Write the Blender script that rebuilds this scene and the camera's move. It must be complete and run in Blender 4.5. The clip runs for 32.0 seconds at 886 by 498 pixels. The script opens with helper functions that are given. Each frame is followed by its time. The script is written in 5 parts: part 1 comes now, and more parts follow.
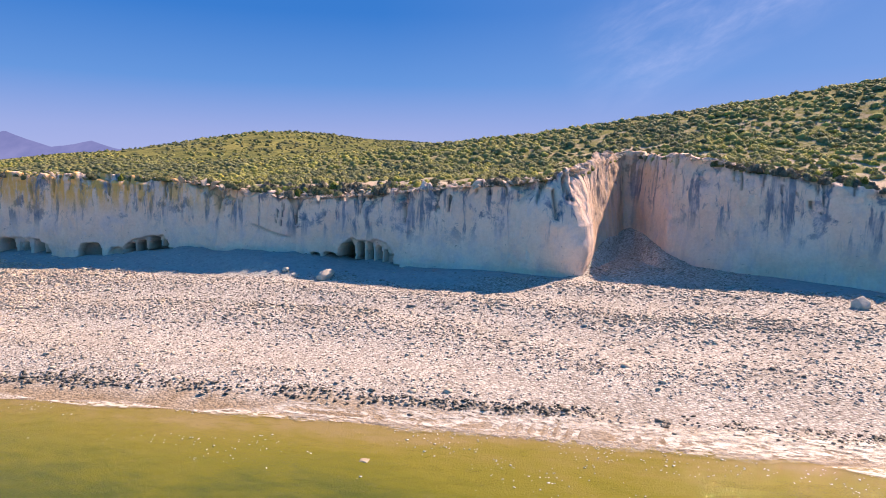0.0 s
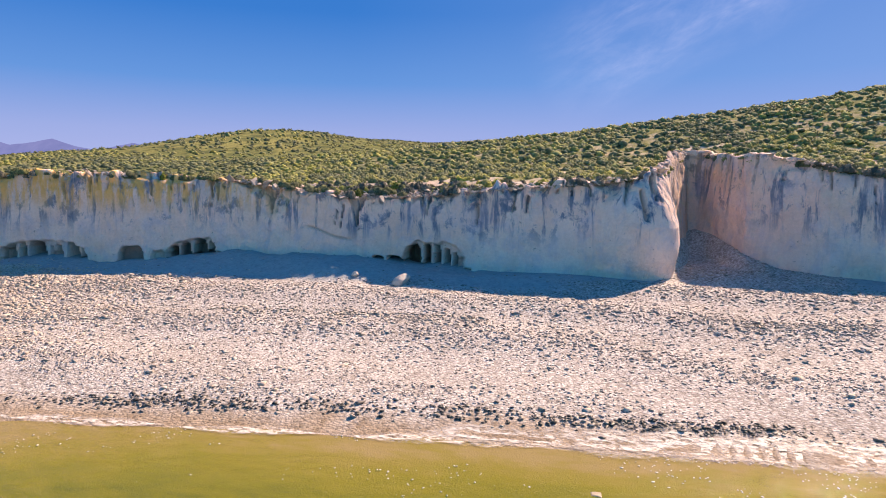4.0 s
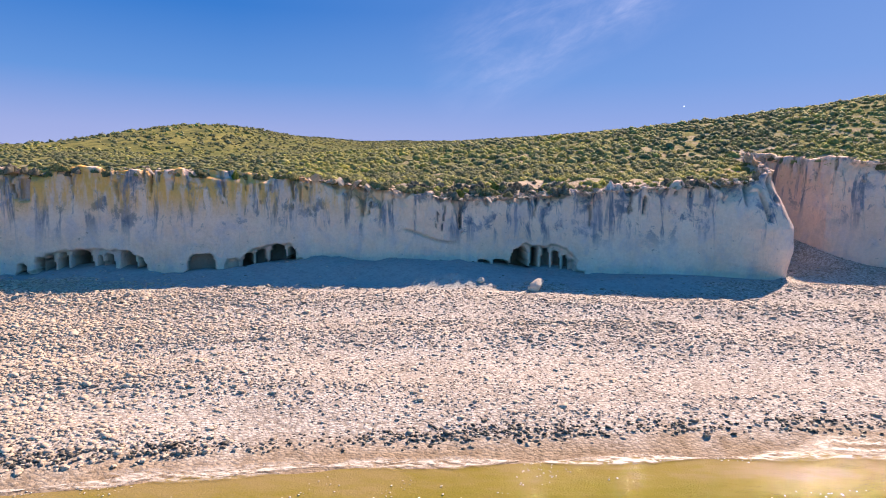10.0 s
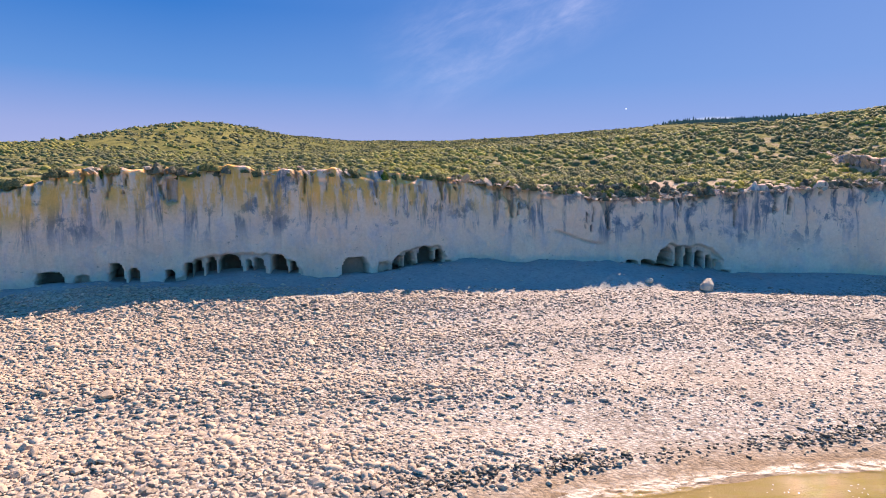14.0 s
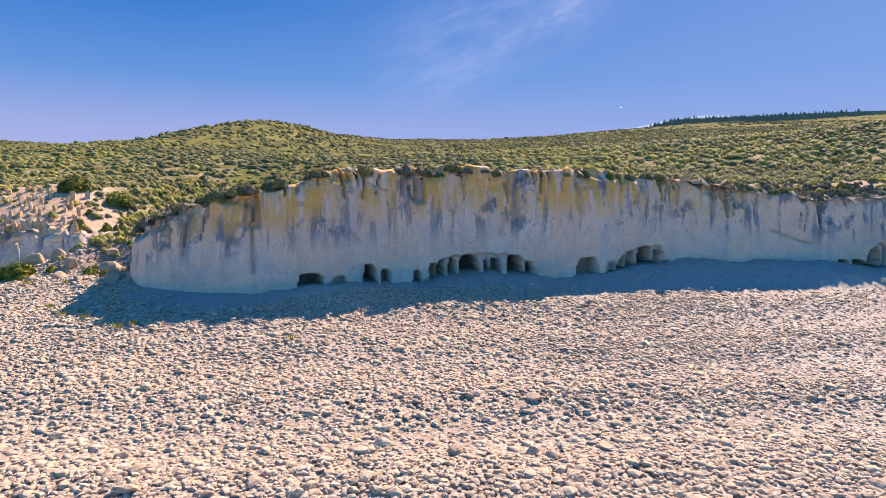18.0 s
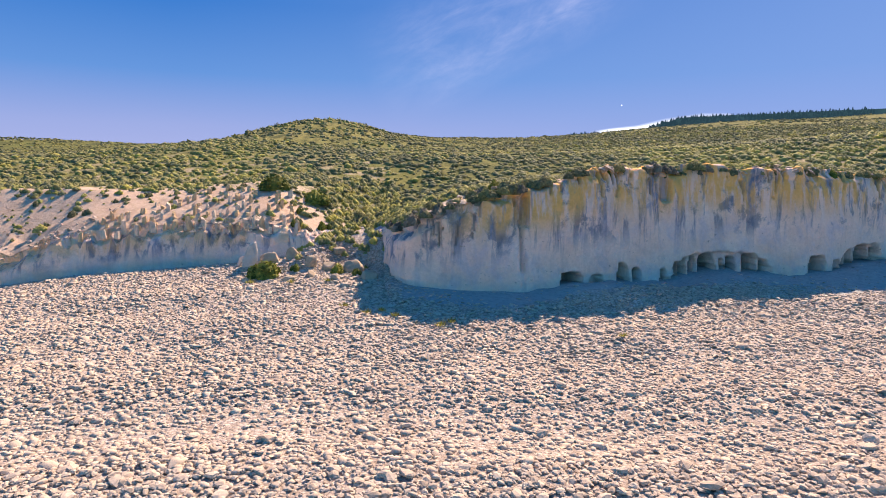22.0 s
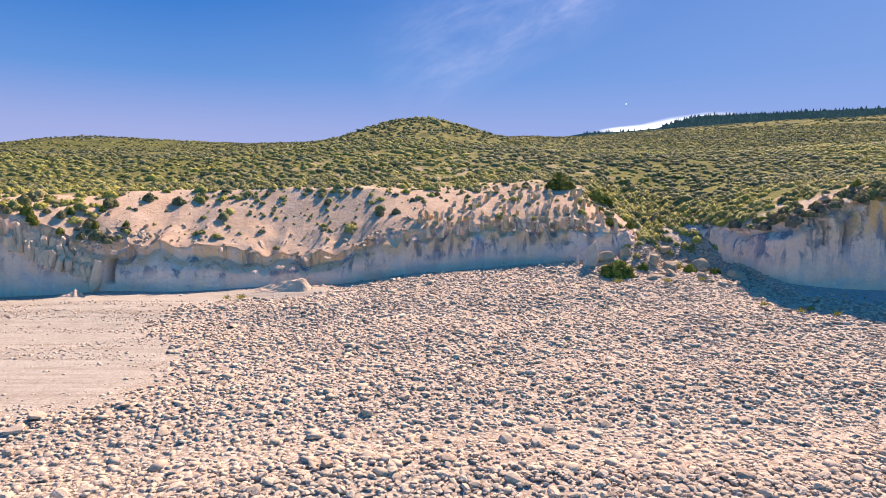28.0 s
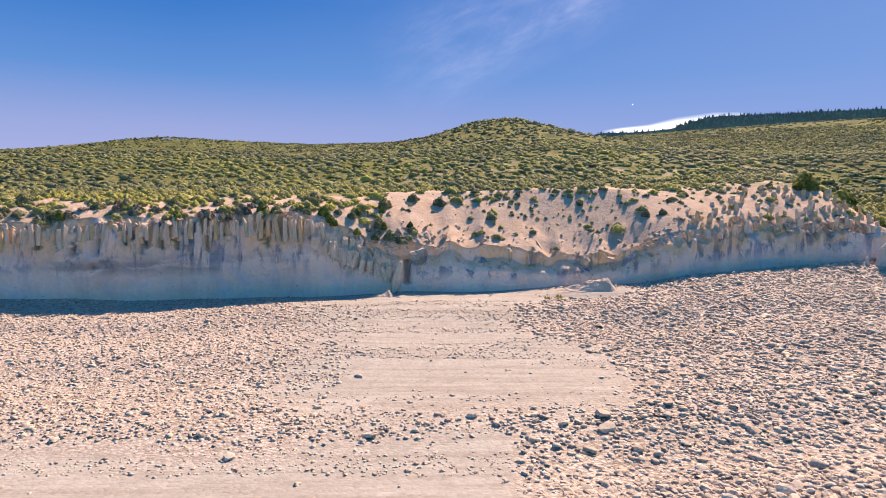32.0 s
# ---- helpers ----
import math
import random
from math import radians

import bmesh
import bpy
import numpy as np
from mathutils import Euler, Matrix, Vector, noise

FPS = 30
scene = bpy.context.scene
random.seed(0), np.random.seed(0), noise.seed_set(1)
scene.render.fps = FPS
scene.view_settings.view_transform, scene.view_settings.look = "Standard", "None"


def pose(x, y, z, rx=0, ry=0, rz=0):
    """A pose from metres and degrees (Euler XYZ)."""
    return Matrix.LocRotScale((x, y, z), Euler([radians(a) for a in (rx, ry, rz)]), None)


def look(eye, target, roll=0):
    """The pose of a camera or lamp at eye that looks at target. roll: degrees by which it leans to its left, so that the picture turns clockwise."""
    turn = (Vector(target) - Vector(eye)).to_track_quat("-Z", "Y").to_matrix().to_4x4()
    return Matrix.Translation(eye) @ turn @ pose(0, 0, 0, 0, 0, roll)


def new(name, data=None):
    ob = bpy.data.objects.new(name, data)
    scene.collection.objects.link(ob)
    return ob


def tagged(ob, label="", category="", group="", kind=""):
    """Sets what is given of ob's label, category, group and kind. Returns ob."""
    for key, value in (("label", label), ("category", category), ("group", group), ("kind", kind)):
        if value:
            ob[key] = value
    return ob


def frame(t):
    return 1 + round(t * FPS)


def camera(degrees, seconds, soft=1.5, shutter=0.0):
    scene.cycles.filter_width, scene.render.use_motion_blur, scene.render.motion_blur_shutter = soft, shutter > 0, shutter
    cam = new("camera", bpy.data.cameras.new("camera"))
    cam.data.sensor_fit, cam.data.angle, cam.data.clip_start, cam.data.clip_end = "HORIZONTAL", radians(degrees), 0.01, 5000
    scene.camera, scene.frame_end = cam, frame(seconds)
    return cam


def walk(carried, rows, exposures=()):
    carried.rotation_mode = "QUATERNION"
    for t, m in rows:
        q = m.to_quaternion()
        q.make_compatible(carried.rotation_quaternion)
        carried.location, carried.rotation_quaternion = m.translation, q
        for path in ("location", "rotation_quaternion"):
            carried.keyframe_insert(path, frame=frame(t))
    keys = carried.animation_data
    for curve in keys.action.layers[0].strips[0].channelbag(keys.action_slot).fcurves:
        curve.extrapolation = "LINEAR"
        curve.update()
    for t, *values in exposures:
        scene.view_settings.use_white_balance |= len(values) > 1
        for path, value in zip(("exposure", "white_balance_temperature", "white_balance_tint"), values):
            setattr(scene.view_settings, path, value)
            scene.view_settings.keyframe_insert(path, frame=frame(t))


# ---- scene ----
cam = camera(71.2, 32.0, soft=0.95)
METRES, EYE, TILT, LEAN, TURN = 120.0, 9.0, -5.7, 0.0, 17.8
ROWS = [
    (0.0, 0.0, 0.0, 0.0, 0.0, 0.0, -0.0),
    (0.5, -0.0079, 0.0026, 0.0001, -0.36, 0.01, 0.01),
    (1.0, -0.0156, 0.0052, 0.0004, -0.71, 0.01, 0.05),
    (1.5, -0.0236, 0.0079, 0.0006, -1.05, -0.0, 0.05),
    (2.0, -0.0319, 0.0107, 0.001, -1.42, -0.01, 0.08),
    (2.5, -0.0406, 0.0135, 0.0011, -1.76, 0.02, 0.11),
    (3.0, -0.0495, 0.0163, 0.0014, -2.13, 0.02, 0.14),
    (3.5, -0.0587, 0.019, 0.0017, -2.48, 0.01, 0.16),
    (5.5, -0.0981, 0.0292, 0.0031, -4.05, -0.06, 0.26),
    (6.0, -0.1089, 0.0318, 0.0033, -4.95, -0.07, 0.32),
    (6.5, -0.1199, 0.0346, 0.0036, -6.03, -0.07, 0.41),
    (7.0, -0.1312, 0.0376, 0.0039, -7.17, -0.08, 0.52),
    (7.5, -0.1431, 0.0409, 0.0043, -8.42, -0.1, 0.63),
    (8.0, -0.1552, 0.0445, 0.0049, -9.02, -0.14, 0.65),
    (8.5, -0.1678, 0.0481, 0.0051, -9.72, -0.12, 0.74),
    (9.0, -0.1808, 0.0519, 0.0059, -10.32, -0.18, 0.81),
    (9.5, -0.1943, 0.0556, 0.006, -11.6, -0.17, 0.92),
    (10.0, -0.2082, 0.0598, 0.0065, -13.05, -0.19, 1.07),
    (10.5, -0.2226, 0.0643, 0.007, -14.27, -0.21, 1.18),
    (11.0, -0.2373, 0.0691, 0.0076, -14.98, -0.25, 1.24),
    (11.5, -0.2523, 0.0738, 0.008, -15.62, -0.24, 1.32),
    (12.0, -0.268, 0.079, 0.0083, -16.21, -0.26, 1.36),
    (12.5, -0.2839, 0.0844, 0.0088, -16.81, -0.26, 1.45),
    (13.0, -0.3001, 0.0898, 0.0093, -17.16, -0.24, 1.51),
    (13.5, -0.3168, 0.0956, 0.0098, -17.66, -0.28, 1.53),
    (14.0, -0.3323, 0.1008, 0.0103, -17.98, -0.28, 1.57),
    (14.5, -0.3493, 0.1066, 0.0109, -18.25, -0.27, 1.59),
    (16.5, -0.417, 0.1295, 0.0139, -18.7, -0.41, 1.59),
    (17.0, -0.4342, 0.1353, 0.0146, -18.67, -0.45, 1.59),
    (17.5, -0.4514, 0.1408, 0.0151, -18.68, -0.44, 1.62),
    (18.0, -0.4686, 0.1459, 0.0155, -18.67, -0.47, 1.63),
    (18.5, -0.4858, 0.1512, 0.0159, -18.68, -0.46, 1.64),
    (19.0, -0.5028, 0.1566, 0.0164, -18.67, -0.48, 1.66),
    (19.5, -0.5198, 0.162, 0.017, -18.66, -0.5, 1.69),
    (20.0, -0.5367, 0.1678, 0.0177, -18.79, -0.57, 1.67),
    (20.5, -0.5531, 0.1738, 0.0182, -18.8, -0.53, 1.71),
    (21.0, -0.5693, 0.1791, 0.0186, -18.8, -0.57, 1.71),
    (21.5, -0.5853, 0.1844, 0.0193, -18.81, -0.6, 1.72),
    (22.0, -0.6011, 0.1897, 0.0197, -18.83, -0.64, 1.71),
    (22.5, -0.6168, 0.1949, 0.0202, -18.81, -0.64, 1.75),
    (23.0, -0.6325, 0.2003, 0.0208, -18.82, -0.68, 1.76),
    (23.5, -0.6481, 0.2055, 0.0213, -18.82, -0.68, 1.75),
    (24.0, -0.6635, 0.2108, 0.0218, -18.84, -0.7, 1.76),
    (24.5, -0.6785, 0.2159, 0.0222, -18.85, -0.69, 1.76),
    (25.0, -0.6932, 0.2209, 0.0225, -18.85, -0.71, 1.76),
    (25.5, -0.7082, 0.2261, 0.0229, -18.87, -0.69, 1.73),
    (27.5, -0.7723, 0.2477, 0.0248, -18.82, -0.72, 1.69),
    (28.0, -0.7889, 0.2536, 0.0256, -18.81, -0.75, 1.69),
    (28.5, -0.8056, 0.2592, 0.0262, -18.81, -0.78, 1.71),
    (29.0, -0.8225, 0.2648, 0.0268, -18.82, -0.78, 1.69),
    (29.5, -0.8409, 0.2708, 0.0274, -18.84, -0.77, 1.69),
    (30.0, -0.8612, 0.2773, 0.0279, -18.85, -0.77, 1.69),
    (30.5, -0.8825, 0.284, 0.0286, -18.85, -0.77, 1.71),
    (31.0, -0.9046, 0.2908, 0.0293, -18.83, -0.76, 1.72),
    (31.5, -0.9277, 0.2982, 0.03, -18.58, -0.74, 1.68),
    (32.0, -0.9513, 0.3056, 0.0306, -18.55, -0.68, 1.71),
]
walk(cam, [(t, pose(0, 0, EYE, TILT, LEAN, TURN) @ pose(METRES * x, METRES * y, METRES * z, 90 + pitch, roll, yaw)) for t, x, y, z, yaw, pitch, roll in ROWS], [(0.0, 1.05), (30.0, 1.05), (32.0, 0.97)])

# ---- light ----
SUN_DIR = Vector((4.2, 6.9, 7.65)).normalized()
sun = new("sun", bpy.data.lights.new("sun", "SUN"))
sun.data.energy, sun.data.angle, sun.data.color = 5.0, radians(0.6), (1.0, 0.725, 0.52)
sun.matrix_world = look((0, 0, 60), Vector((0, 0, 60)) - SUN_DIR)
world = bpy.data.worlds.new("sky")
scene.world = world
world.use_nodes = True
wn = world.node_tree
sky_tex = wn.nodes.new("ShaderNodeTexSky")
sky_tex.sky_type = "NISHITA"
sky_tex.sun_disc = False
sky_tex.sun_elevation = math.asin(SUN_DIR.z)
sky_tex.sun_rotation = math.atan2(SUN_DIR.x, SUN_DIR.y)
sky_tex.air_density, sky_tex.dust_density, sky_tex.ozone_density = 1.0, 0.2, 4.0
deep_blue = wn.nodes.new("ShaderNodeMix")
deep_blue.data_type, deep_blue.blend_type = "RGBA", "MULTIPLY"
deep_blue.inputs[0].default_value = 1.0
deep_blue.inputs[7].default_value = (0.20, 0.66, 0.92, 1.0)
wn.links.new(sky_tex.outputs[0], deep_blue.inputs[6])
wn.links.new(deep_blue.outputs[2], wn.nodes["Background"].inputs[0])
wn.nodes["Background"].inputs[1].default_value = 0.098


# ---- materials ----
class Mat:
    """A small node builder."""

    def __init__(self, name, rough=0.9, spec=0.2):
        self.m = bpy.data.materials.new(name)
        self.m.use_nodes = True
        self.t = self.m.node_tree
        self.b = self.t.nodes["Principled BSDF"]
        self.b.inputs["Roughness"].default_value = rough
        self.b.inputs["Specular IOR Level"].default_value = spec
        self.obj = self.t.nodes.new("ShaderNodeTexCoord").outputs["Object"]
        self.geo = self.t.nodes.new("ShaderNodeNewGeometry")

    def put(self, socket, v):
        if isinstance(v, bpy.types.NodeSocket):
            self.t.links.new(v, socket)
        elif isinstance(v, (tuple, list)):
            socket.default_value = (*v, 1.0) if len(v) == 3 and socket.type == "RGBA" else v
        else:
            socket.default_value = v

    def mapping(self, scale, rot=(0, 0, 0), vec=None):
        n = self.t.nodes.new("ShaderNodeMapping")
        self.put(n.inputs["Vector"], vec or self.obj)
        n.inputs["Scale"].default_value = scale
        n.inputs["Rotation"].default_value = rot
        return n.outputs[0]

    def noise(self, scale, detail=4, rough=0.55, vec=None, distort=0.0):
        n = self.t.nodes.new("ShaderNodeTexNoise")
        self.put(n.inputs["Vector"], vec or self.obj)
        n.inputs["Scale"].default_value = scale
        n.inputs["Detail"].default_value = detail
        n.inputs["Roughness"].default_value = rough
        n.inputs["Distortion"].default_value = distort
        return n.outputs["Fac"]

    def voronoi(self, scale, feature="F1", out="Distance", vec=None):
        n = self.t.nodes.new("ShaderNodeTexVoronoi")
        n.feature = feature
        self.put(n.inputs["Vector"], vec or self.obj)
        n.inputs["Scale"].default_value = scale
        return n.outputs[out]

    def ramp(self, fac, *stops):
        n = self.t.nodes.new("ShaderNodeValToRGB")
        self.put(n.inputs[0], fac)
        e = n.color_ramp.elements
        while len(e) < len(stops):
            e.new(0.5)
        for k, (p, c) in zip(e, stops):
            k.position = p
            k.color = (*c, 1.0) if isinstance(c, tuple) else (c, c, c, 1.0)
        return n.outputs[0]

    def mix(self, fac, a, b, blend="MIX"):
        n = self.t.nodes.new("ShaderNodeMix")
        n.data_type, n.blend_type = "RGBA", blend
        self.put(n.inputs[0], fac)
        self.put(n.inputs[6], a)
        self.put(n.inputs[7], b)
        return n.outputs[2]

    def math(self, op, a, b=0.0, c=0.0):
        n = self.t.nodes.new("ShaderNodeMath")
        n.operation = op
        for s, v in zip(n.inputs, (a, b, c)):
            self.put(s, v)
        return n.outputs[0]

    def attr(self, name):
        n = self.t.nodes.new("ShaderNodeAttribute")
        n.attribute_name = name
        return n.outputs["Fac"]

    def rand(self):
        return self.t.nodes.new("ShaderNodeObjectInfo").outputs["Random"]

    def island(self):
        return self.geo.outputs["Random Per Island"]

    def xyz(self, vec=None):
        n = self.t.nodes.new("ShaderNodeSeparateXYZ")
        self.put(n.inputs[0], vec or self.obj)
        return n.outputs

    def bump(self, height, strength=0.4, dist=0.05):
        n = self.t.nodes.new("ShaderNodeBump")
        n.inputs["Strength"].default_value = strength
        n.inputs["Distance"].default_value = dist
        self.put(n.inputs["Height"], height)
        self.t.links.new(n.outputs[0], self.b.inputs["Normal"])

    def color(self, c):
        self.put(self.b.inputs["Base Color"], c)
        return self

    def glow(self, c, alpha=None):
        """Turns the material into plain emission, for sky and far distance."""
        em = self.t.nodes.new("ShaderNodeEmission")
        self.put(em.inputs[0], c)
        out = self.t.nodes["Material Output"]
        res = em.outputs[0]
        if alpha is not None:
            tr = self.t.nodes.new("ShaderNodeBsdfTransparent")
            mx = self.t.nodes.new("ShaderNodeMixShader")
            self.put(mx.inputs[0], alpha)
            self.t.links.new(tr.outputs[0], mx.inputs[1])
            self.t.links.new(res, mx.inputs[2])
            res = mx.outputs[0]
        self.t.links.new(res, out.inputs[0])
        return self


def mat_stone(name, per_object, wet=False, grey=False):
    k = Mat(name, 0.45 if wet else 0.92, 0.35 if wet else 0.15)
    r = k.rand() if per_object else k.island()
    if wet:
        c = k.ramp(r, (0.0, (0.035, 0.035, 0.032)), (0.4, (0.09, 0.08, 0.065)), (0.65, (0.22, 0.185, 0.15)), (1.0, (0.42, 0.37, 0.31)))
    elif grey:
        c = k.ramp(r, (0.0, (0.22, 0.20, 0.18)), (0.3, (0.37, 0.335, 0.30)), (0.7, (0.48, 0.435, 0.39)), (1.0, (0.60, 0.55, 0.50)))
    else:
        c = k.ramp(r, (0.0, (0.36, 0.305, 0.25)), (0.08, (0.48, 0.40, 0.325)), (0.3, (0.56, 0.465, 0.38)), (0.75, (0.61, 0.515, 0.42)), (1.0, (0.655, 0.57, 0.475)))
    n = k.noise(9.0, 6, 0.65)
    c = k.mix(0.55, c, k.ramp(n, (0.3, (0.62, 0.58, 0.55)), (0.7, (1.0, 1.0, 1.0))), "MULTIPLY")
    k.color(c)
    k.bump(k.math("ADD", k.noise(38.0, 5, 0.7), k.math("MULTIPLY", k.noise(8.0, 3), 1.5)), 0.3, 0.03)
    return k.m


def mat_ground():
    k = Mat("beach_ground", 0.95, 0.1)
    big = k.noise(0.22, 5, 0.6)
    c = k.ramp(big, (0.3, (0.51, 0.475, 0.45)), (0.55, (0.60, 0.565, 0.545)), (0.8, (0.67, 0.635, 0.615)))
    warp = k.mapping((1.0, 1.25, 1.0))
    v = k.voronoi(6.0, out="Color", vec=warp)
    vd = k.voronoi(6.0, vec=warp)
    vs = k.voronoi(14.0)
    peb = k.ramp(v, (0.15, (0.60, 0.58, 0.55)), (0.45, (0.94, 0.93, 0.91)), (0.9, (1.06, 1.05, 1.04)))
    gap = k.ramp(vd, (0.32, (1.0, 1.0, 1.0)), (0.60, (0.62, 0.585, 0.56)))
    pebbly = k.mix(0.8, k.mix(1.0, c, peb, "MULTIPLY"), gap, "MULTIPLY")
    pebbly = k.mix(k.math("MULTIPLY", k.attr("gravel"), 0.8), pebbly, k.mix(1.0, pebbly, (0.98, 0.89, 0.81), "MULTIPLY"))
    sandc = k.ramp(k.noise(1.1, 6, 0.65), (0.3, (0.36, 0.34, 0.31)), (0.7, (0.435, 0.41, 0.38)))
    tr = k.noise(1.0, 5, 0.65, k.mapping((0.3, 4.0, 1.0), (0, 0, 0.12)))
    sandc = k.mix(k.ramp(tr, (0.5, 0.0), (0.7, 0.6)), sandc, (0.31, 0.275, 0.24))
    drag = k.noise(1.0, 4, 0.6, k.mapping((0.12, 2.2, 1.0), (0, 0, -0.08)))
    sandc = k.mix(0.7, sandc, k.ramp(drag, (0.36, (0.80, 0.76, 0.72)), (0.56, (1.06, 1.05, 1.04))), "MULTIPLY")
    sandc = k.mix(0.35, sandc, peb, "MULTIPLY")
    c = k.mix(k.attr("sand"), pebbly, sandc)
    # blue-grey sand tint puts the bluff's cast shadow into the talus colour
    grit_shade = k.ramp(k.noise(2.0, 6, 0.65), (0.3, (0.30, 0.33, 0.345)), (0.7, (0.38, 0.405, 0.415)))
    c = k.mix(k.attr("grit_shade"), c, k.mix(0.35, grit_shade, peb, "MULTIPLY"))
    wetc = k.ramp(k.noise(1.6, 6, 0.65), (0.3, (0.24, 0.18, 0.125)), (0.7, (0.40, 0.325, 0.25)))
    c = k.mix(k.attr("wet"), c, k.mix(0.9, wetc, peb, "MULTIPLY"))
    k.color(c)
    h = k.math("ADD", k.math("MULTIPLY", vd, -1.3), k.math("ADD", k.math("MULTIPLY", vs, -0.5), k.math("MULTIPLY", k.noise(14.0, 6, 0.7), 0.5)))
    h = k.math("MULTIPLY", h, k.math("SUBTRACT", 1.0, k.math("MULTIPLY", k.math("MAXIMUM", k.attr("sand"), k.attr("grit_shade")), 0.7)))
    k.bump(h, 0.6, 0.06)
    return k.m


def mat_cliff():
    k = Mat("tuff_cliff", 0.97, 0.08)
    big = k.noise(0.35, 6, 0.6)
    c = k.ramp(big, (0.25, (0.84, 0.585, 0.455)), (0.5, (0.92, 0.685, 0.57)), (0.8, (0.93, 0.75, 0.67)))
    hi = k.attr("high")
    # drip stains and patches, blued to put skylit shade into the recesses
    grey = (0.10, 0.165, 0.26)
    streak = k.noise(1.0, 5, 0.65, k.mapping((1.1, 1.1, 0.13)), 0.4)
    c = k.mix(k.math("MULTIPLY", k.ramp(streak, (0.525, 0.0), (0.61, 0.85)), hi), c, grey)
    patch = k.noise(0.62, 6, 0.66, k.mapping((1.0, 1.0, 0.8)), 0.3)
    c = k.mix(k.math("MULTIPLY", k.ramp(patch, (0.555, 0.0), (0.625, 0.8)), hi), c, grey)
    lilac = k.noise(0.85, 6, 0.62, k.mapping((1.0, 1.0, 0.7)), 0.5)
    c = k.mix(k.ramp(lilac, (0.48, 0.0), (0.66, 0.5)), c, (0.62, 0.53, 0.585))
    spots = k.noise(2.4, 4, 0.6, k.mapping((1.0, 1.0, 1.3)))
    c = k.mix(k.ramp(spots, (0.66, 0.0), (0.72, 0.6)), c, (0.30, 0.26, 0.23))
    och = k.noise(0.9, 5, 0.65, k.mapping((1.5, 1.5, 0.28)))
    c = k.mix(k.math("MULTIPLY", k.ramp(och, (0.39, 0.0), (0.55, 0.95)), k.attr("ochre")), c, (0.88, 0.50, 0.15))
    # one dark tint for both painted recess shade and the damp patches
    c = k.mix(k.attr("shade_stain"), c, (0.13, 0.12, 0.115))
    fine = k.noise(5.0, 6, 0.7)
    c = k.mix(0.5, c, k.ramp(fine, (0.3, (0.78, 0.75, 0.73)), (0.65, (1.04, 1.04, 1.04))), "MULTIPLY")
    k.color(c)
    k.bump(k.math("ADD", k.noise(2.6, 6, 0.68), k.math("MULTIPLY", k.noise(14.0, 5, 0.7), 0.35)), 0.7, 0.18)
    return k.m


def mat_hill():
    k = Mat("hillside_soil", 0.97, 0.08)
    n = k.noise(0.3, 6, 0.65)
    c = k.ramp(n, (0.3, (0.50, 0.385, 0.285)), (0.55, (0.62, 0.505, 0.405)), (0.8, (0.70, 0.615, 0.53)))
    g = k.noise(0.55, 6, 0.7)
    green = k.ramp(k.noise(0.13, 5, 0.7), (0.3, (0.14, 0.15, 0.05)), (0.5, (0.185, 0.19, 0.062)), (0.75, (0.25, 0.23, 0.085)))
    fac = k.math("SUBTRACT", k.attr("grass"), k.math("MULTIPLY_ADD", k.ramp(g, (0.40, 0.0), (0.58, 1.0)), -0.9, 0.95))
    fac = k.math("MAXIMUM", fac, 0.0)
    c = k.mix(fac, c, green)
    c = k.mix(k.math("MULTIPLY", k.attr("bare"), 0.8), c, k.ramp(k.noise(0.8, 6, 0.65), (0.3, (0.52, 0.37, 0.265)), (0.6, (0.63, 0.48, 0.37)), (0.8, (0.70, 0.59, 0.50))))
    clumps = k.noise(1.0, 6, 0.75, k.mapping((0.42, 0.10, 0.4)))
    broad = k.noise(1.0, 6, 0.7, k.mapping((0.03, 0.012, 0.03)))
    tone = k.mix(k.ramp(broad, (0.38, 0.0), (0.62, 1.0)), (0.145, 0.16, 0.053), (0.225, 0.215, 0.077))
    c = k.mix(k.attr("far"), c, k.mix(k.ramp(clumps, (0.42, 0.0), (0.56, 1.0)), (0.085, 0.098, 0.04), tone))
    fine = k.noise(3.2, 6, 0.7)
    c = k.mix(0.5, c, k.ramp(fine, (0.3, (0.70, 0.68, 0.66)), (0.65, (1.0, 1.0, 1.0))), "MULTIPLY")
    k.color(c)
    k.bump(k.noise(3.0, 6, 0.7), 0.6, 0.15)
    return k.m


def translucent(k, c, amount):
    """Lets some of the sun through thin leaves."""
    tr = k.t.nodes.new("ShaderNodeBsdfTranslucent")
    k.put(tr.inputs[0], c)
    mx = k.t.nodes.new("ShaderNodeMixShader")
    mx.inputs[0].default_value = amount
    k.t.links.new(k.b.outputs[0], mx.inputs[1])
    k.t.links.new(tr.outputs[0], mx.inputs[2])
    k.t.links.new(mx.outputs[0], k.t.nodes["Material Output"].inputs[0])


def mat_leaf():
    k = Mat("scrub_leaves", 0.8, 0.2)
    h = k.attr("hue")
    c = k.ramp(h, (0.0, (0.185, 0.195, 0.12)), (0.3, (0.31, 0.30, 0.135)), (0.55, (0.37, 0.355, 0.12)), (0.78, (0.43, 0.395, 0.095)), (1.0, (0.45, 0.385, 0.21)))
    r = k.island()
    c = k.mix(0.8, c, k.ramp(r, (0.0, (0.55, 0.58, 0.52)), (0.5, (1.0, 1.03, 0.92)), (1.0, (1.3, 1.28, 1.05))), "MULTIPLY")
    k.color(c)
    translucent(k, c, 0.24)
    return k.m


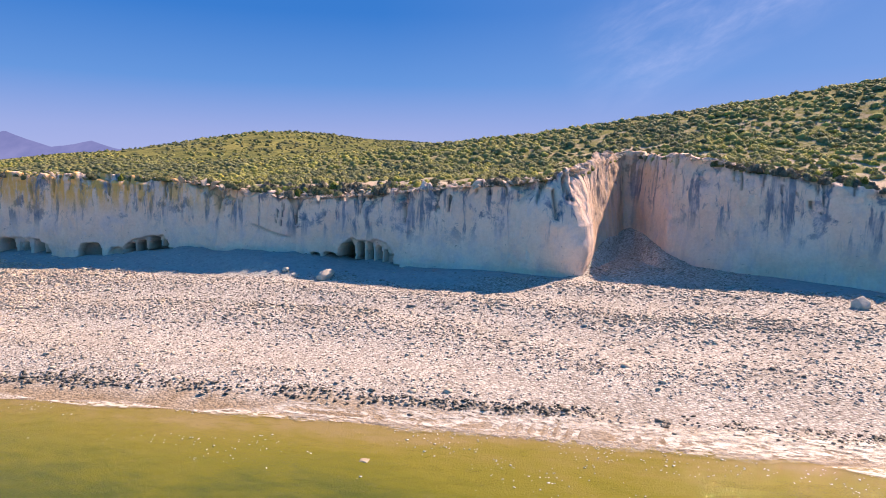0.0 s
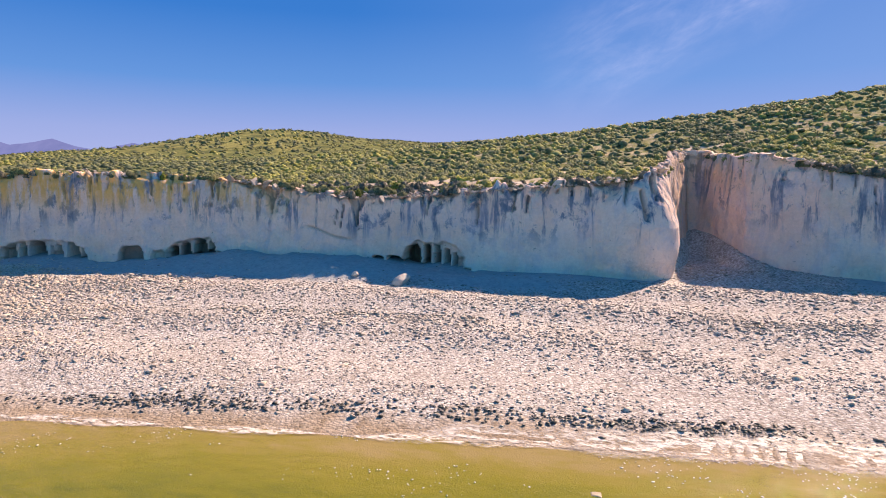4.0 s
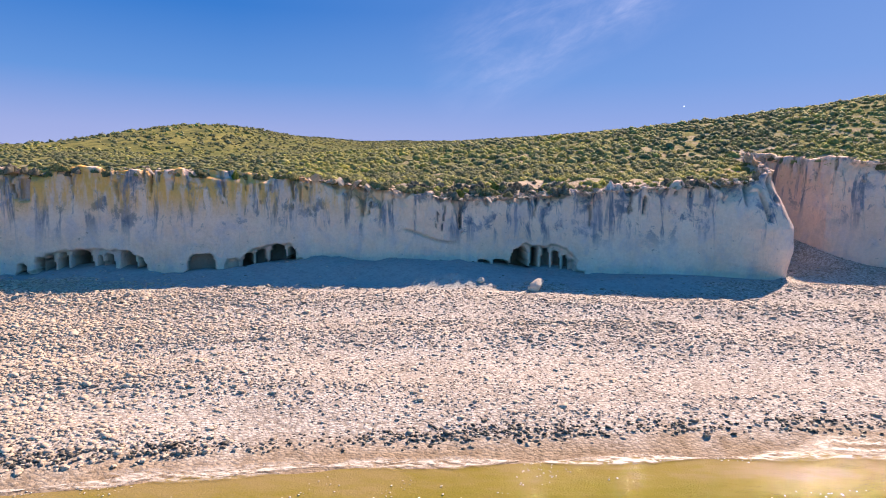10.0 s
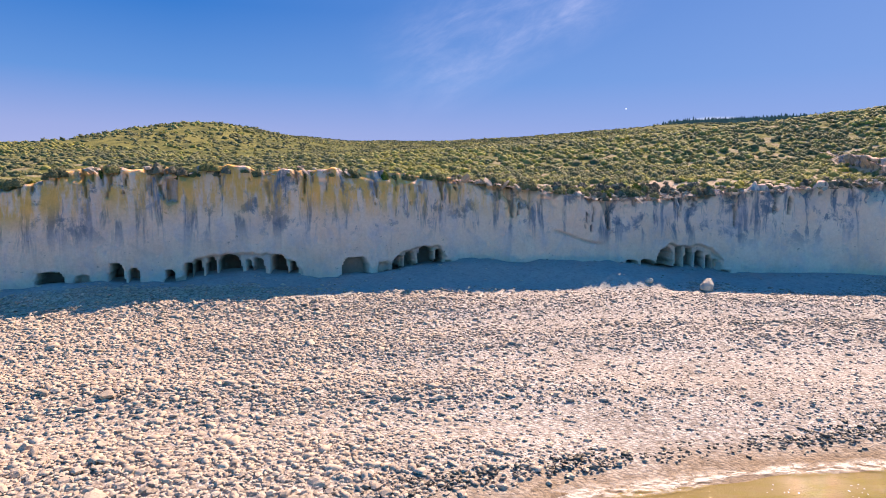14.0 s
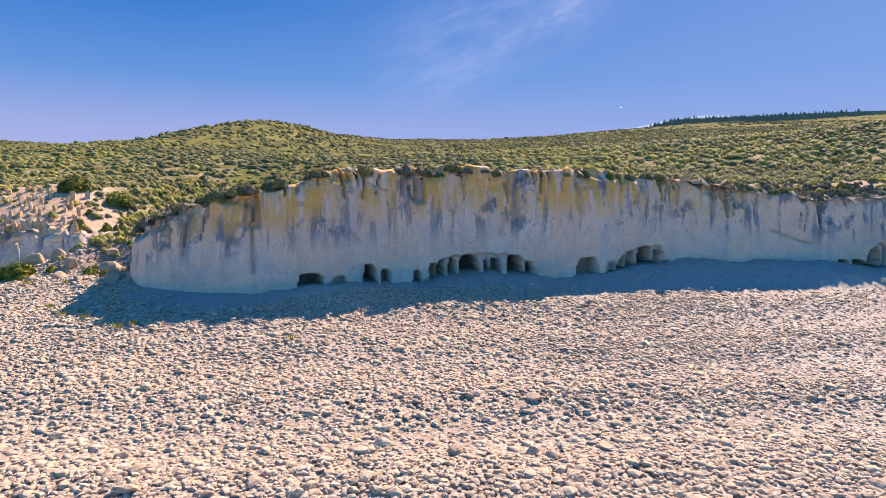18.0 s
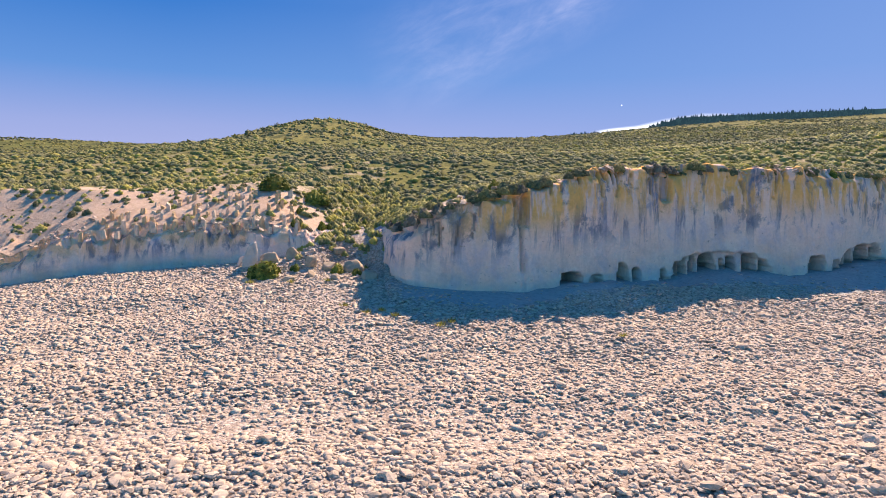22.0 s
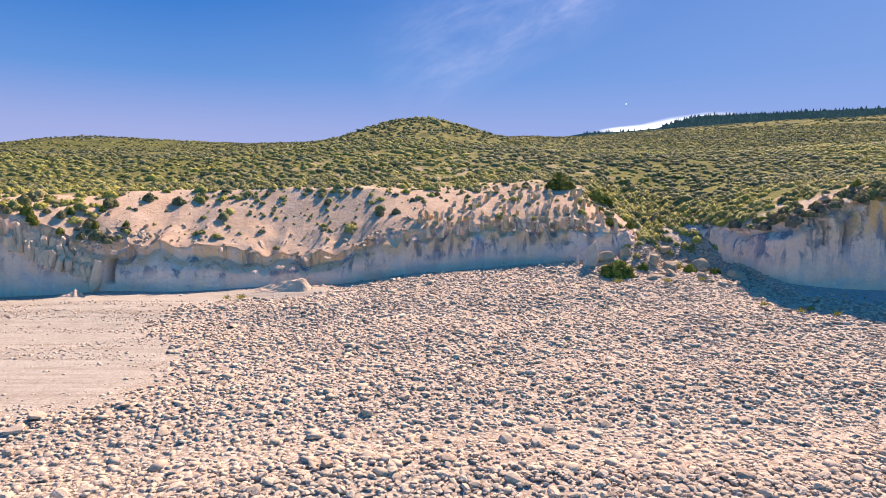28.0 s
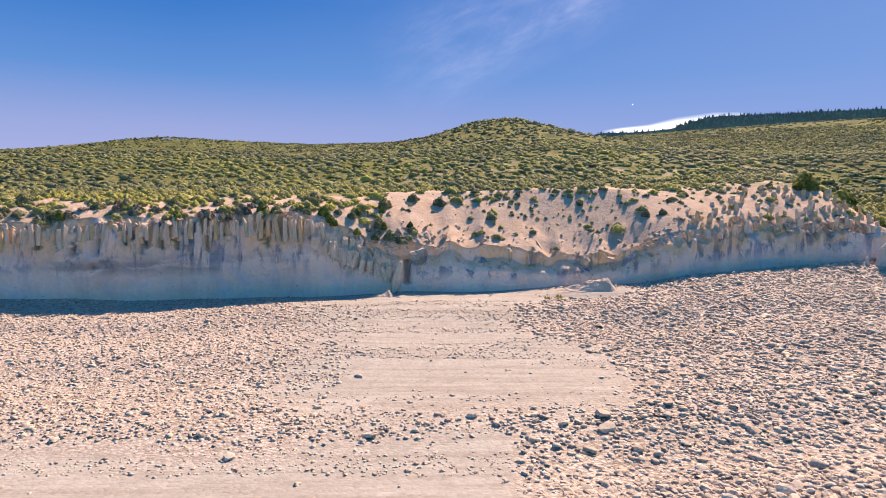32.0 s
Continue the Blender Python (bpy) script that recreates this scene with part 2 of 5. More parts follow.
def mat_bush(name, lo, mid, hi):
    k = Mat(name, 0.8, 0.2)
    c = k.ramp(k.island(), (0.0, lo), (0.5, mid), (1.0, hi))
    o = k.rand()
    c = k.mix(0.75, c, k.ramp(o, (0.0, (0.65, 0.68, 0.68)), (0.5, (1.0, 1.0, 0.9)), (1.0, (1.25, 1.2, 0.8))), "MULTIPLY")
    k.color(c)
    translucent(k, c, 0.24)
    return k.m


def mat_water():
    k = Mat("lake_water", 0.05, 0.5)
    d = k.attr("deep")
    n = k.noise(0.22, 5, 0.6, k.mapping((0.55, 1.5, 1.0)), 0.6)
    m = k.noise(1.3, 4, 0.6, k.mapping((0.6, 1.4, 1.0)))
    depth = k.math("ADD", d, k.math("ADD", k.math("MULTIPLY_ADD", n, 0.8, -0.4), k.math("MULTIPLY_ADD", m, 0.6, -0.3)))
    k.color(k.ramp(depth, (0.0, (0.27, 0.205, 0.07)), (0.18, (0.23, 0.185, 0.028)), (0.42, (0.195, 0.17, 0.009)), (0.72, (0.15, 0.145, 0.004)), (1.0, (0.08, 0.095, 0.006))))
    k.b.inputs["IOR"].default_value = 1.33
    w = k.math("ADD", k.math("MULTIPLY", k.noise(1.1, 5, 0.6, k.mapping((1.0, 2.2, 1.0), (0, 0, 0.25))), 0.4), k.math("MULTIPLY", k.noise(13.0, 4, 0.65), 0.35))
    k.bump(w, 0.5, 0.16)
    return k.m


def mat_foam():
    k = Mat("shore_foam", 0.6, 0.3)
    n = k.noise(4.2, 9, 0.78, k.mapping((0.5, 1.2, 1.0)), 0.5)
    k.color((0.74, 0.68, 0.62))
    k.put(k.b.inputs["Alpha"], k.math("MULTIPLY", k.ramp(n, (0.43, 0.0), (0.58, 0.9)), k.attr("edge")))
    return k.m


def mat_sky():
    k = Mat("sky_backdrop")
    x, y, z = k.xyz()
    el = k.math("DIVIDE", z, 4000.0)
    base = k.ramp(el, (0.0, (0.235, 0.245, 0.40)), (0.085, (0.168, 0.2066, 0.38)), (0.16, (0.066, 0.153, 0.355)), (0.26, (0.022, 0.101, 0.308)), (0.40, (0.013, 0.084, 0.28)))
    rightward = k.math("MULTIPLY_ADD", k.math("DIVIDE", x, 4000.0), 0.9, 0.45)
    base = k.mix(k.ramp(rightward, (0.12, 0.0), (1.0, 0.66)), base, (0.125, 0.196, 0.398))
    u, v = k.math("DIVIDE", x, y), k.math("DIVIDE", z, y)
    # two thin veils of cirrus drawn out along one slant
    join = k.t.nodes.new("ShaderNodeCombineXYZ")
    a = k.math("MULTIPLY_ADD", k.math("SUBTRACT", u, -0.01), 0.90, k.math("MULTIPLY", k.math("SUBTRACT", v, 0.185), 0.43))
    b = k.math("MULTIPLY_ADD", k.math("SUBTRACT", u, -0.01), -0.43, k.math("MULTIPLY", k.math("SUBTRACT", v, 0.185), 0.90))
    k.put(join.inputs[0], a)
    k.put(join.inputs[1], b)
    veil = k.noise(1.0, 8, 0.62, k.mapping((6.0, 17.0, 1.0), (0, 0, 0), join.outputs[0]), 0.6)
    fine = k.noise(1.0, 8, 0.66, k.mapping((22.0, 60.0, 1.0), (0, 0, 0.12), join.outputs[0]), 0.4)
    along = k.ramp(k.math("MULTIPLY_ADD", a, 1.0, 0.4), (0.30, 0.0), (0.42, 0.9), (0.62, 1.0), (0.78, 0.0))
    across = k.ramp(k.math("MULTIPLY_ADD", b, 2.0, 0.5), (0.34, 0.0), (0.48, 1.0), (0.60, 0.75), (0.74, 0.0))
    wisp = k.math("MULTIPLY", k.math("MULTIPLY", along, across), k.math("MULTIPLY", k.ramp(veil, (0.36, 0.08), (0.72, 0.52)), k.ramp(fine, (0.3, 0.35), (0.7, 1.0))))
    base = k.mix(wisp, base, (0.33, 0.34, 0.50))
    return k.glow(base).m


def mat_plain(name, col, rough=0.9, scale=6.0, depth=0.03):
    k = Mat(name, rough, 0.2)
    n = k.noise(scale, 5, 0.65)
    k.color(k.mix(0.6, col, k.ramp(n, (0.3, (0.6, 0.58, 0.56)), (0.7, (1.08, 1.06, 1.04))), "MULTIPLY"))
    k.bump(n, 0.5, depth)
    return k.m


M_STONE, M_STONE_ONE = mat_stone("pumice_stones", False), mat_stone("pumice_stone", True)
M_WET = mat_stone("wet_stones", False, True)
M_SHINGLE = mat_stone("grey_shingle", False, False, True)
M_GROUND, M_CLIFF, M_HILL, M_LEAF, M_WATER, M_FOAM, M_SKY = mat_ground(), mat_cliff(), mat_hill(), mat_leaf(), mat_water(), mat_foam(), mat_sky()
M_SAGE = mat_bush("grey_sage_leaves", (0.11, 0.12, 0.075), (0.225, 0.225, 0.125), (0.35, 0.335, 0.19))
M_GREEN = mat_bush("green_shrub_leaves", (0.06, 0.08, 0.02), (0.17, 0.195, 0.042), (0.32, 0.315, 0.075))
M_DRY = mat_bush("dry_brush", (0.09, 0.09, 0.08), (0.17, 0.16, 0.135), (0.30, 0.27, 0.22))
M_GLINT = mat_plain("white_glint", (0.80, 0.77, 0.72), 0.5, 9.0, 0.01)
M_STEM = mat_plain("woody_stems", (0.16, 0.12, 0.09))
M_BLOCK = mat_plain("pale_tuff_block", (0.60, 0.535, 0.48), 0.95, 2.5, 0.08)
# far pines glow evenly, their haze put into the colour
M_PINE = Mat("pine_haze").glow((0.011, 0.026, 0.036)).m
M_SOIL_BLOCK = mat_plain("tan_tuff_block", (0.66, 0.48, 0.29), 0.95, 3.0, 0.08)
M_SOIL_PALE = mat_plain("cream_tuff_block", (0.70, 0.57, 0.45), 0.95, 3.0, 0.08)


# ---- shapes ----
def hash2(i, j, seed):
    h = (i * 374761393 + j * 668265263 + seed * 974711) & 0x7FFFFFFF
    h = ((h ^ (h >> 13)) * 1274126177) & 0x7FFFFFFF
    return ((h ^ (h >> 16)) & 0xFFFF) / 65535.0


def vnoise(x, y, seed=0):
    """Value noise in 0..1."""
    x, y = np.asarray(x, float), np.asarray(y, float)
    x, y = np.broadcast_arrays(x, y)
    i, j = np.floor(x).astype(np.int64), np.floor(y).astype(np.int64)
    u, v = x - i, y - j
    u, v = u * u * (3 - 2 * u), v * v * (3 - 2 * v)
    a, b = hash2(i, j, seed), hash2(i + 1, j, seed)
    c, d = hash2(i, j + 1, seed), hash2(i + 1, j + 1, seed)
    return a + (b - a) * u + (c - a) * v + (a - b - c + d) * u * v


def fbm(x, y, octaves=4, seed=0):
    s, amp, tot = 0.0, 0.5, 0.0
    for k in range(octaves):
        s = s + amp * vnoise(np.asarray(x) * 2**k, np.asarray(y) * 2**k, seed + 17 * k)
        tot += amp
        amp *= 0.5
    return s / tot


def smooth(a, b, x):
    t = np.clip((np.asarray(x, float) - a) / (b - a), 0, 1)
    return t * t * (3 - 2 * t)


def mesh_np(name, verts, faces, mats, shade=True, attrs=None):
    me = bpy.data.meshes.new(name)
    verts, faces = np.asarray(verts, np.float32), np.asarray(faces, np.int32)
    n, k = faces.shape
    me.vertices.add(len(verts))
    me.vertices.foreach_set("co", verts.ravel())
    me.loops.add(n * k)
    me.loops.foreach_set("vertex_index", faces.ravel())
    me.polygons.add(n)
    me.polygons.foreach_set("loop_start", np.arange(0, n * k, k, dtype=np.int32))
    me.polygons.foreach_set("use_smooth", np.full(n, shade))
    me.update(calc_edges=True)
    for key, val in (attrs or {}).items():
        a = me.attributes.new(key, "FLOAT", "POINT")
        a.data.foreach_set("value", np.asarray(val, np.float32).ravel())
    me.materials.append(mats)
    return me


def grid_faces(rows, cols, flip=False):
    a = (np.arange(rows - 1)[:, None] * cols + np.arange(cols - 1)[None]).ravel()
    f = np.stack([a, a + 1, a + cols + 1, a + cols], 1)
    return f[:, ::-1] if flip else f


def part(name, data, parent, label="", kind=""):
    ob = new(name, data)
    ob.parent = parent
    return tagged(ob, label, "", "", kind)


def bm_arrays(bm):
    bmesh.ops.triangulate(bm, faces=bm.faces[:])
    bm.verts.index_update()
    v = np.array([p.co for p in bm.verts])
    f = np.array([[q.index for q in p.verts] for p in bm.faces])
    bm.free()
    return v, f


def stone_shape(rng, subdiv, flat=0.36):
    bm = bmesh.new()
    bmesh.ops.create_icosphere(bm, subdivisions=subdiv, radius=0.5)
    v, f = bm_arrays(bm)
    v = v * np.array([1.0, rng.uniform(0.62, 0.9), flat * rng.uniform(0.8, 1.2)])
    for _ in range(11):
        d = rng.normal(size=3)
        d /= np.linalg.norm(d)
        h = v @ d
        lim = rng.uniform(0.55, 0.75) * h.max()
        v = v - np.outer(np.maximum(0, h - lim) * 0.92, d)
    v = v / (v[:, 0].max() - v[:, 0].min())
    v = v + 0.022 * rng.normal(size=v.shape) * np.array([1, 1, 0.7])
    f = f[(v[f][:, :, 2] > -0.15 * v[:, 2].max()).any(1)]
    used, f = np.unique(f, return_inverse=True)
    return v[used], f.reshape(-1, 3)


def scatter(shapes, pos, size, yaw, rng, tilt=0.25, squash=None, stretch=0.0):
    """Joins many copies of a few shapes: arrays of verts, faces and the copy of each vertex."""
    V, Fc, W, base = [], [], [], 0
    pick = rng.integers(len(shapes), size=len(pos))
    for k, (v, f) in enumerate(shapes):
        ids = np.nonzero(pick == k)[0]
        if not len(ids):
            continue
        c, s = np.cos(yaw[ids])[:, None], np.sin(yaw[ids])[:, None]
        p = v[None] * size[ids][:, None, None]
        if squash is not None:
            p = p * np.stack([np.ones(len(ids)), np.ones(len(ids)), squash[ids]], 1)[:, None]
        if stretch:
            p = p * np.stack([rng.uniform(1 - stretch, 1 + stretch, len(ids)), np.ones(len(ids)), np.ones(len(ids))], 1)[:, None]
        tx, ty = rng.normal(size=(2, len(ids), 1)) * tilt
        z = p[..., 2] + p[..., 0] * tx + p[..., 1] * ty
        x = p[..., 0] * c - p[..., 1] * s
        y = p[..., 0] * s + p[..., 1] * c
        q = np.stack([x, y, z], -1) + pos[ids][:, None]
        V.append(q.reshape(-1, 3))
        Fc.append((f[None] + (np.arange(len(ids)) * len(v))[:, None, None] + base).reshape(-1, f.shape[1]))
        W.append(np.repeat(ids, len(v)))
        base += len(ids) * len(v)
    return np.concatenate(V), np.concatenate(Fc), np.concatenate(W)


# ---- the plan ----
# the foot of the bluff seen from above, from the cove wall along the main wall and the gully to the broken wall
LINE = np.array([(300, 5), (120, 22), (45, 40), (30, 44.5), (16, 48.7), (7, 50.8), (2, 54), (-0.6, 60.3), (-1.8, 60.8), (-3.2, 54.5), (-4.5, 49.6), (-5.4, 47.5),
                 (-6.7, 46.9), (-8.6, 46.8), (-12, 46.8), (-17, 47.3), (-22.5, 48), (-31, 46.8), (-38, 46.8), (-43, 46.0), (-49.3, 43.2), (-56, 42.3), (-60, 41.2),
                 (-66.4, 39), (-70.2, 37.6), (-74, 37.3), (-76.9, 37.9), (-78.1, 39.3), (-78.5, 42), (-79.0, 46), (-80.5, 48.6), (-82.5, 48.8), (-84.5, 45.6), (-88, 45.3), (-95, 45.8),
                 (-103.6, 44.5), (-109.7, 44.5), (-115, 43.8), (-121.5, 43.2), (-127, 42.6), (-133.6, 41.8), (-140.2, 40.2), (-150, 38.5)], float)
LINE = np.concatenate([LINE, [(-165, 36), (-190, 33), (-260, 28), (-400, 20)]])


def knots(text):
    a = np.array([[float(q) for q in p.split(":")] for p in text.split()])[::-1]
    return lambda x: np.interp(x, a[:, 0], a[:, 1])


wall_line = knots("300:8 45:8.5 16:8.5 12.8:9.1 10:9.8 7.6:10.3 5.8:11 2.6:11.6 -1.9:12.2 -3.0:12.0 -4.2:11.0 -5.2:10.2 -6.6:9.6 -9.7:9.2 -14.3:8.9 -20:8.5 -24:8.15 -29:8 -32:8.4 -35:8.8 -38:9.3 "
                 "-41:9.7 -46:10.1 -52:10.4 -58:10.4 -63.4:10.3 -66:9.8 -68.3:9 -70.7:8.5 -73:7.9 -75:7.3 -77:6.5 -78:5.9 -78.5:5.8 -79.2:5.8 -80.5:5.6 -82.5:5.4 -84.5:5.1 -86.5:5.5 -89:5.5 -94:5.4 "
                 "-98:5.2 -102:4.8 -104:4.5 -106:3.9 -110.5:3.4 -114:3.8 -117:4.4 -119:4.6 -122:4.3 -124:4.4 -128:6.3 -130:6.6 -135:6.4 -140:6.25 -147:6 -190:6 -400:6")
wall_foot = knots("300:1.5 45:1.9 15.7:2 10:2.4 7:2.5 4:2.8 2:3.7 0:5.0 -1:5.4 -2.2:5.0 -3.2:4.3 -4.4:3.0 -5.4:2.45 -10:2.65 -20:2.65 -25:2.9 -29:3.3 -33:3.55 -40:3.6 -43:3.3 -46:2.75 -50:2.65 -56:3 -60:2.75 -64:2.95 -67:2.6 "
                  "-70:2.4 -75:2.6 -77.5:2.8 -78.3:3.1 -78.7:4.0 -79.2:5.0 -80.5:5.6 -82.5:5.6 -84:4.9 -85.5:3.7 -88:3.3 -97:2.6 -102:2.2 -106:1.6 -117:1.4 -122:1.5 -126:1.3 -133:1.2 -140:1.35 -147:1.9 -190:1.8 -400:1.8")


def wall_top(x):
    """Top of the standing wall; at the broken wall loose soil spills down over it in lobes."""
    x = np.asarray(x, float)
    lobe = smooth(0.34, 0.64, fbm(x * 0.40, 0 * x + 2, 4, 36)) + 0.25 * (fbm(x * 1.7, 0 * x + 5, 3, 34) - 0.5)
    return wall_line(x) - 0.5 * lobe * smooth(-102, -106, x) * smooth(-127, -123, x)


# how far behind the wall's top the slope runs until it joins the plain
set_back = knots("300:9 16:9 10:5 0:3 -3:3 -5:3 -12:4.5 -33:5 -40:3 -64:2.5 -68:5 -73:8 -77:12 -81:18 -84:12 -88:8 -100:8 -120:9 -126:7 -140:6 -190:6 -400:6")
shore = knots("300:30 40:25 20:24 3:22.9 -14:21.4 -21:20.4 -31:18.8 -36:17.6 -40:16.4 -46:14.2 -60:11 -80:10 -110:12 -140:12 -400:12")
BX = np.array([-400, -130, -110, -98, -85, -70, -40, -20, 0, 300.0])
BZ = {25: (0.5, 0.5, 0.6, 1.0, 0.95, 0.85, 0.55, 0.35, 0.2, 0.2), 31: (0.95, 0.95, 0.7, 1.5, 1.6, 1.5, 1.0, 0.85, 0.8, 0.8),
      37: (1.35, 1.35, 1.3, 2.1, 2.4, 2.6, 1.65, 1.6, 1.55, 1.5), 43: (1.7, 1.7, 1.8, 2.6, 3.2, 3.2, 2.4, 2.15, 2.15, 2.1), 49: (2, 2, 2.1, 3, 4, 3.8, 2.9, 2.5, 2.6, 2.5)}

_d = np.concatenate([[0], np.cumsum(np.hypot(*np.diff(LINE, axis=0).T))])
_s = np.arange(0, _d[-1], 0.06)
_x, _y = np.interp(_s, _d, LINE[:, 0]), np.interp(_s, _d, LINE[:, 1])
_k = np.hanning(23)
_k /= _k.sum()
_x = np.convolve(np.pad(_x, 11, mode="reflect", reflect_type="odd"), _k, "valid")
_y = np.convolve(np.pad(_y, 11, mode="reflect", reflect_type="odd"), _k, "valid")


def line_y(x):
    return np.interp(x, _x[::-1], _y[::-1])


def sandy(x, y):
    """1 on the bare sandy landing, 0 on the cobbles."""
    n = (fbm(x * 0.22, y * 0.35, 4, 5) - 0.5) * 9
    f = (fbm(x * 0.9, y * 1.6, 3, 6) - 0.5) * 2.5
    right = np.interp(y, (20, 24, 30, 34, 37, 40, 43), (-113.5, -111.2, -111.4, -115.2, -114.5, -112.5, -111.5))
    left = np.interp(y, (22, 24, 27, 31, 37, 43), (-124, -127, -127, -126.4, -127.5, -130))
    a = smooth(-1.3, 1.3, right - x + n * 0.35 + f) * smooth(-2.0, 2.0, x - left + n * 0.6 + f) * smooth(20.5, 24.0, y + n * 0.35 + f)
    b = smooth(23.0, 20.0, y + n * 0.4 + f - 0.12 * (x + 118)) * smooth(-115.5, -118.5, x + n * 0.35 + f)
    m = smooth(1.3, 0.9, np.hypot((x + 109.9) / 3.2, (y - 41.6) / 1.5))
    return np.clip(np.maximum(np.maximum(a, b), m), 0, 1)


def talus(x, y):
    """1 on loose sand at the foot of the wall, where shadow is painted."""
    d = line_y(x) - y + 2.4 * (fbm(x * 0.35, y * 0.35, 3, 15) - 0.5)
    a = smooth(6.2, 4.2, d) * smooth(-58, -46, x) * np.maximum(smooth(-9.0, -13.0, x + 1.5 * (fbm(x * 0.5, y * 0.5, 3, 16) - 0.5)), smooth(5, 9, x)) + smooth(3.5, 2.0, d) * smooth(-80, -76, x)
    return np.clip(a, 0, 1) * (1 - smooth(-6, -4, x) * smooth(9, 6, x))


def beach_z(x, y):
    """Height of the beach and the lake bed."""
    x, y = np.broadcast_arrays(np.asarray(x, float), np.asarray(y, float))
    ys = shore(x)
    cols = [np.interp(x, BX, BZ[k]) for k in (25, 31, 37, 43, 49)]
    ky = [ys, ys + 1.3, np.maximum(25, ys + 3.0)] + [np.full_like(x, q) for q in (31, 37, 43, 49, 60)]
    kz = [np.full_like(x, -0.25), np.full_like(x, 0.0)] + cols + [cols[-1] + 0.6]
    z = np.where(y < ys, -0.25 + (y - ys) * 0.09, 0.0)
    for a, b, p, q in zip(ky[:-1], ky[1:], kz[:-1], kz[1:]):
        z = np.where((y >= a) & (y < b), p + (q - p) * np.clip((y - a) / (b - a), 0, 1), z)
    z = np.where(y >= ky[-1], kz[-1], z)
    z = np.maximum(z, -4.0)
    rim = line_y(x)
    near = smooth(5.0, 0.3, rim - y)
    z = z * (1 - near) + wall_foot(x) * near
    z = z + smooth(4.0, 0.8, rim - y) * smooth(-74, -68, x) * smooth(-16, -20, x) * (0.75 * (fbm(x * 0.42, y * 0.2, 3, 14) - 0.42) + 0.2 * (fbm(x * 1.5, y * 0.9, 3, 18) - 0.5))
    dry = smooth(0, 3, y - ys)
    ridges = 0.10 * np.sin(y * 0.95 + 1.3 * fbm(x * 0.05, y * 0.05, 2, 3) * 6) + 0.30 * (fbm(x * 0.16, y * 0.25, 4, 9) - 0.5)
    mound = 0.55 * np.exp(-((x + 29.2) / 2.6) ** 2 - ((y - 43.0) / 1.1) ** 2) + 0.12 * np.exp(-((x + 40) / 3.5) ** 2 - ((y - 41.5) / 1.6) ** 2)
    mound = mound + 0.28 * np.clip(1.15 - np.hypot((x + 109.4) / 3.6, (y - 41.9) / 1.6), 0, 1) + 0.1 * np.clip(1.0 - np.hypot((x + 123.6) / 1.6, (y - 40.4) / 1.2), 0, 1)
    return z + dry * ridges * (1 - 0.6 * sandy(x, y)) + mound


YK = np.array([45, 60, 80, 105, 130, 200, 300, 600, 1100.0])
ZK = np.array([9.0, 9.55, 12.3, 13.95, 15.4, 21.1, 27.35, 43.9, 72.6])
HILLS = [(6.6, -102.3, 160.5, 18.8, 60.4), (13.3, 77.9, 81.2, 77.9, 21.4), (2.6, -287.2, 139.0, 39.7, 41.8), (4.0, -199.5, 188.2, 24.7, 37.1), (2.7, -69.5, 253.8, 60.2, 78.2),
         (3.8, 59.7, 273.5, 83.3, 73.6), (-1.5, -219.3, 225.2, 50.2, 62.6)]


def plain_z(x, y):
    z = np.interp(y, YK, ZK) + (0.106 * np.maximum(0, x + 40) - 0.037 * np.maximum(0, x - 60) - 0.058 * np.maximum(0, -x - 150)) * np.clip((y - 80) / 300, 0, 1)
    for a, cx, cy, rx, ry in HILLS:
        z = z + a * np.exp(-(((x - cx) / rx) ** 2) - ((y - cy) / ry) ** 2)
    gully = -2.6 * np.exp(-(((x + 81 - 0.15 * (y - 46)) / 6.5) ** 2)) * smooth(75, 48, y)
    left = -1.1 * smooth(-88, -98, x) * smooth(75, 50, y)
    return z + gully + left


def hill_z(x, y):
    """Height of the slope above the wall and of all the land behind it."""
    x, y = np.broadcast_arrays(np.asarray(x, float), np.asarray(y, float))
    v = y - line_y(x)
    up = np.clip(v / set_back(x), 0, 1)
    fan = 0.85 * smooth(-102, -105, x) * smooth(-122, -119, x)
    up = up * (1.6 - 0.6 * up) * (1 - fan) + up**1.25 * (1.2 - 0.2 * up) * fan
    z = wall_top(x) * (1 - up) + plain_z(x, y) * up
    spur = smooth(-84.5, -86, x) * np.exp(-((v - 2.2) / 2.2) ** 2)
    z = z + spur * (0.35 + 0.4 * smooth(-101, -105, x) + 0.75 * smooth(-102, -105, x) * smooth(-116, -112, x)) * (0.7 * (fbm(x * 0.75, v * 0.28, 4, 31) - 0.45) + 0.4 * (fbm(x * 1.3, v * 1.1, 3, 37) - 0.5))
    z = z + smooth(0.2, 3, v) * (0.5 * (fbm(x * 0.22, y * 0.22, 4, 41) - 0.5) + smooth(20, 60, v) * 1.6 * (fbm(x * 0.045, y * 0.045, 3, 43) - 0.5))
    return z


# ---- ground, cliff and hillside ----
sel = np.concatenate([np.arange(0, len(_x), 6)])
inner = (_x[sel] < 42) & (_x[sel] > -172)
cols = np.concatenate([[1500, 1000, 700, 450, 300, 220, 160, 120, 90, 70, 55, 48], _x[sel][inner], [-180, -190, -205, -225, -250, -290, -350, -450, -600, -900, -1300, -1800]])

rows = np.concatenate([-np.geomspace(0.3, 80, 95)[::-1] * 1.0, [0.2, 0.8, 1.6]])
rows = np.concatenate([[-900, -400, -200, -120], rows])
gx = np.broadcast_to(cols[None], (len(rows), len(cols)))
gy = line_y(cols)[None] + rows[:, None]
gz = beach_z(gx, gy)
d = gy - shore(gx)
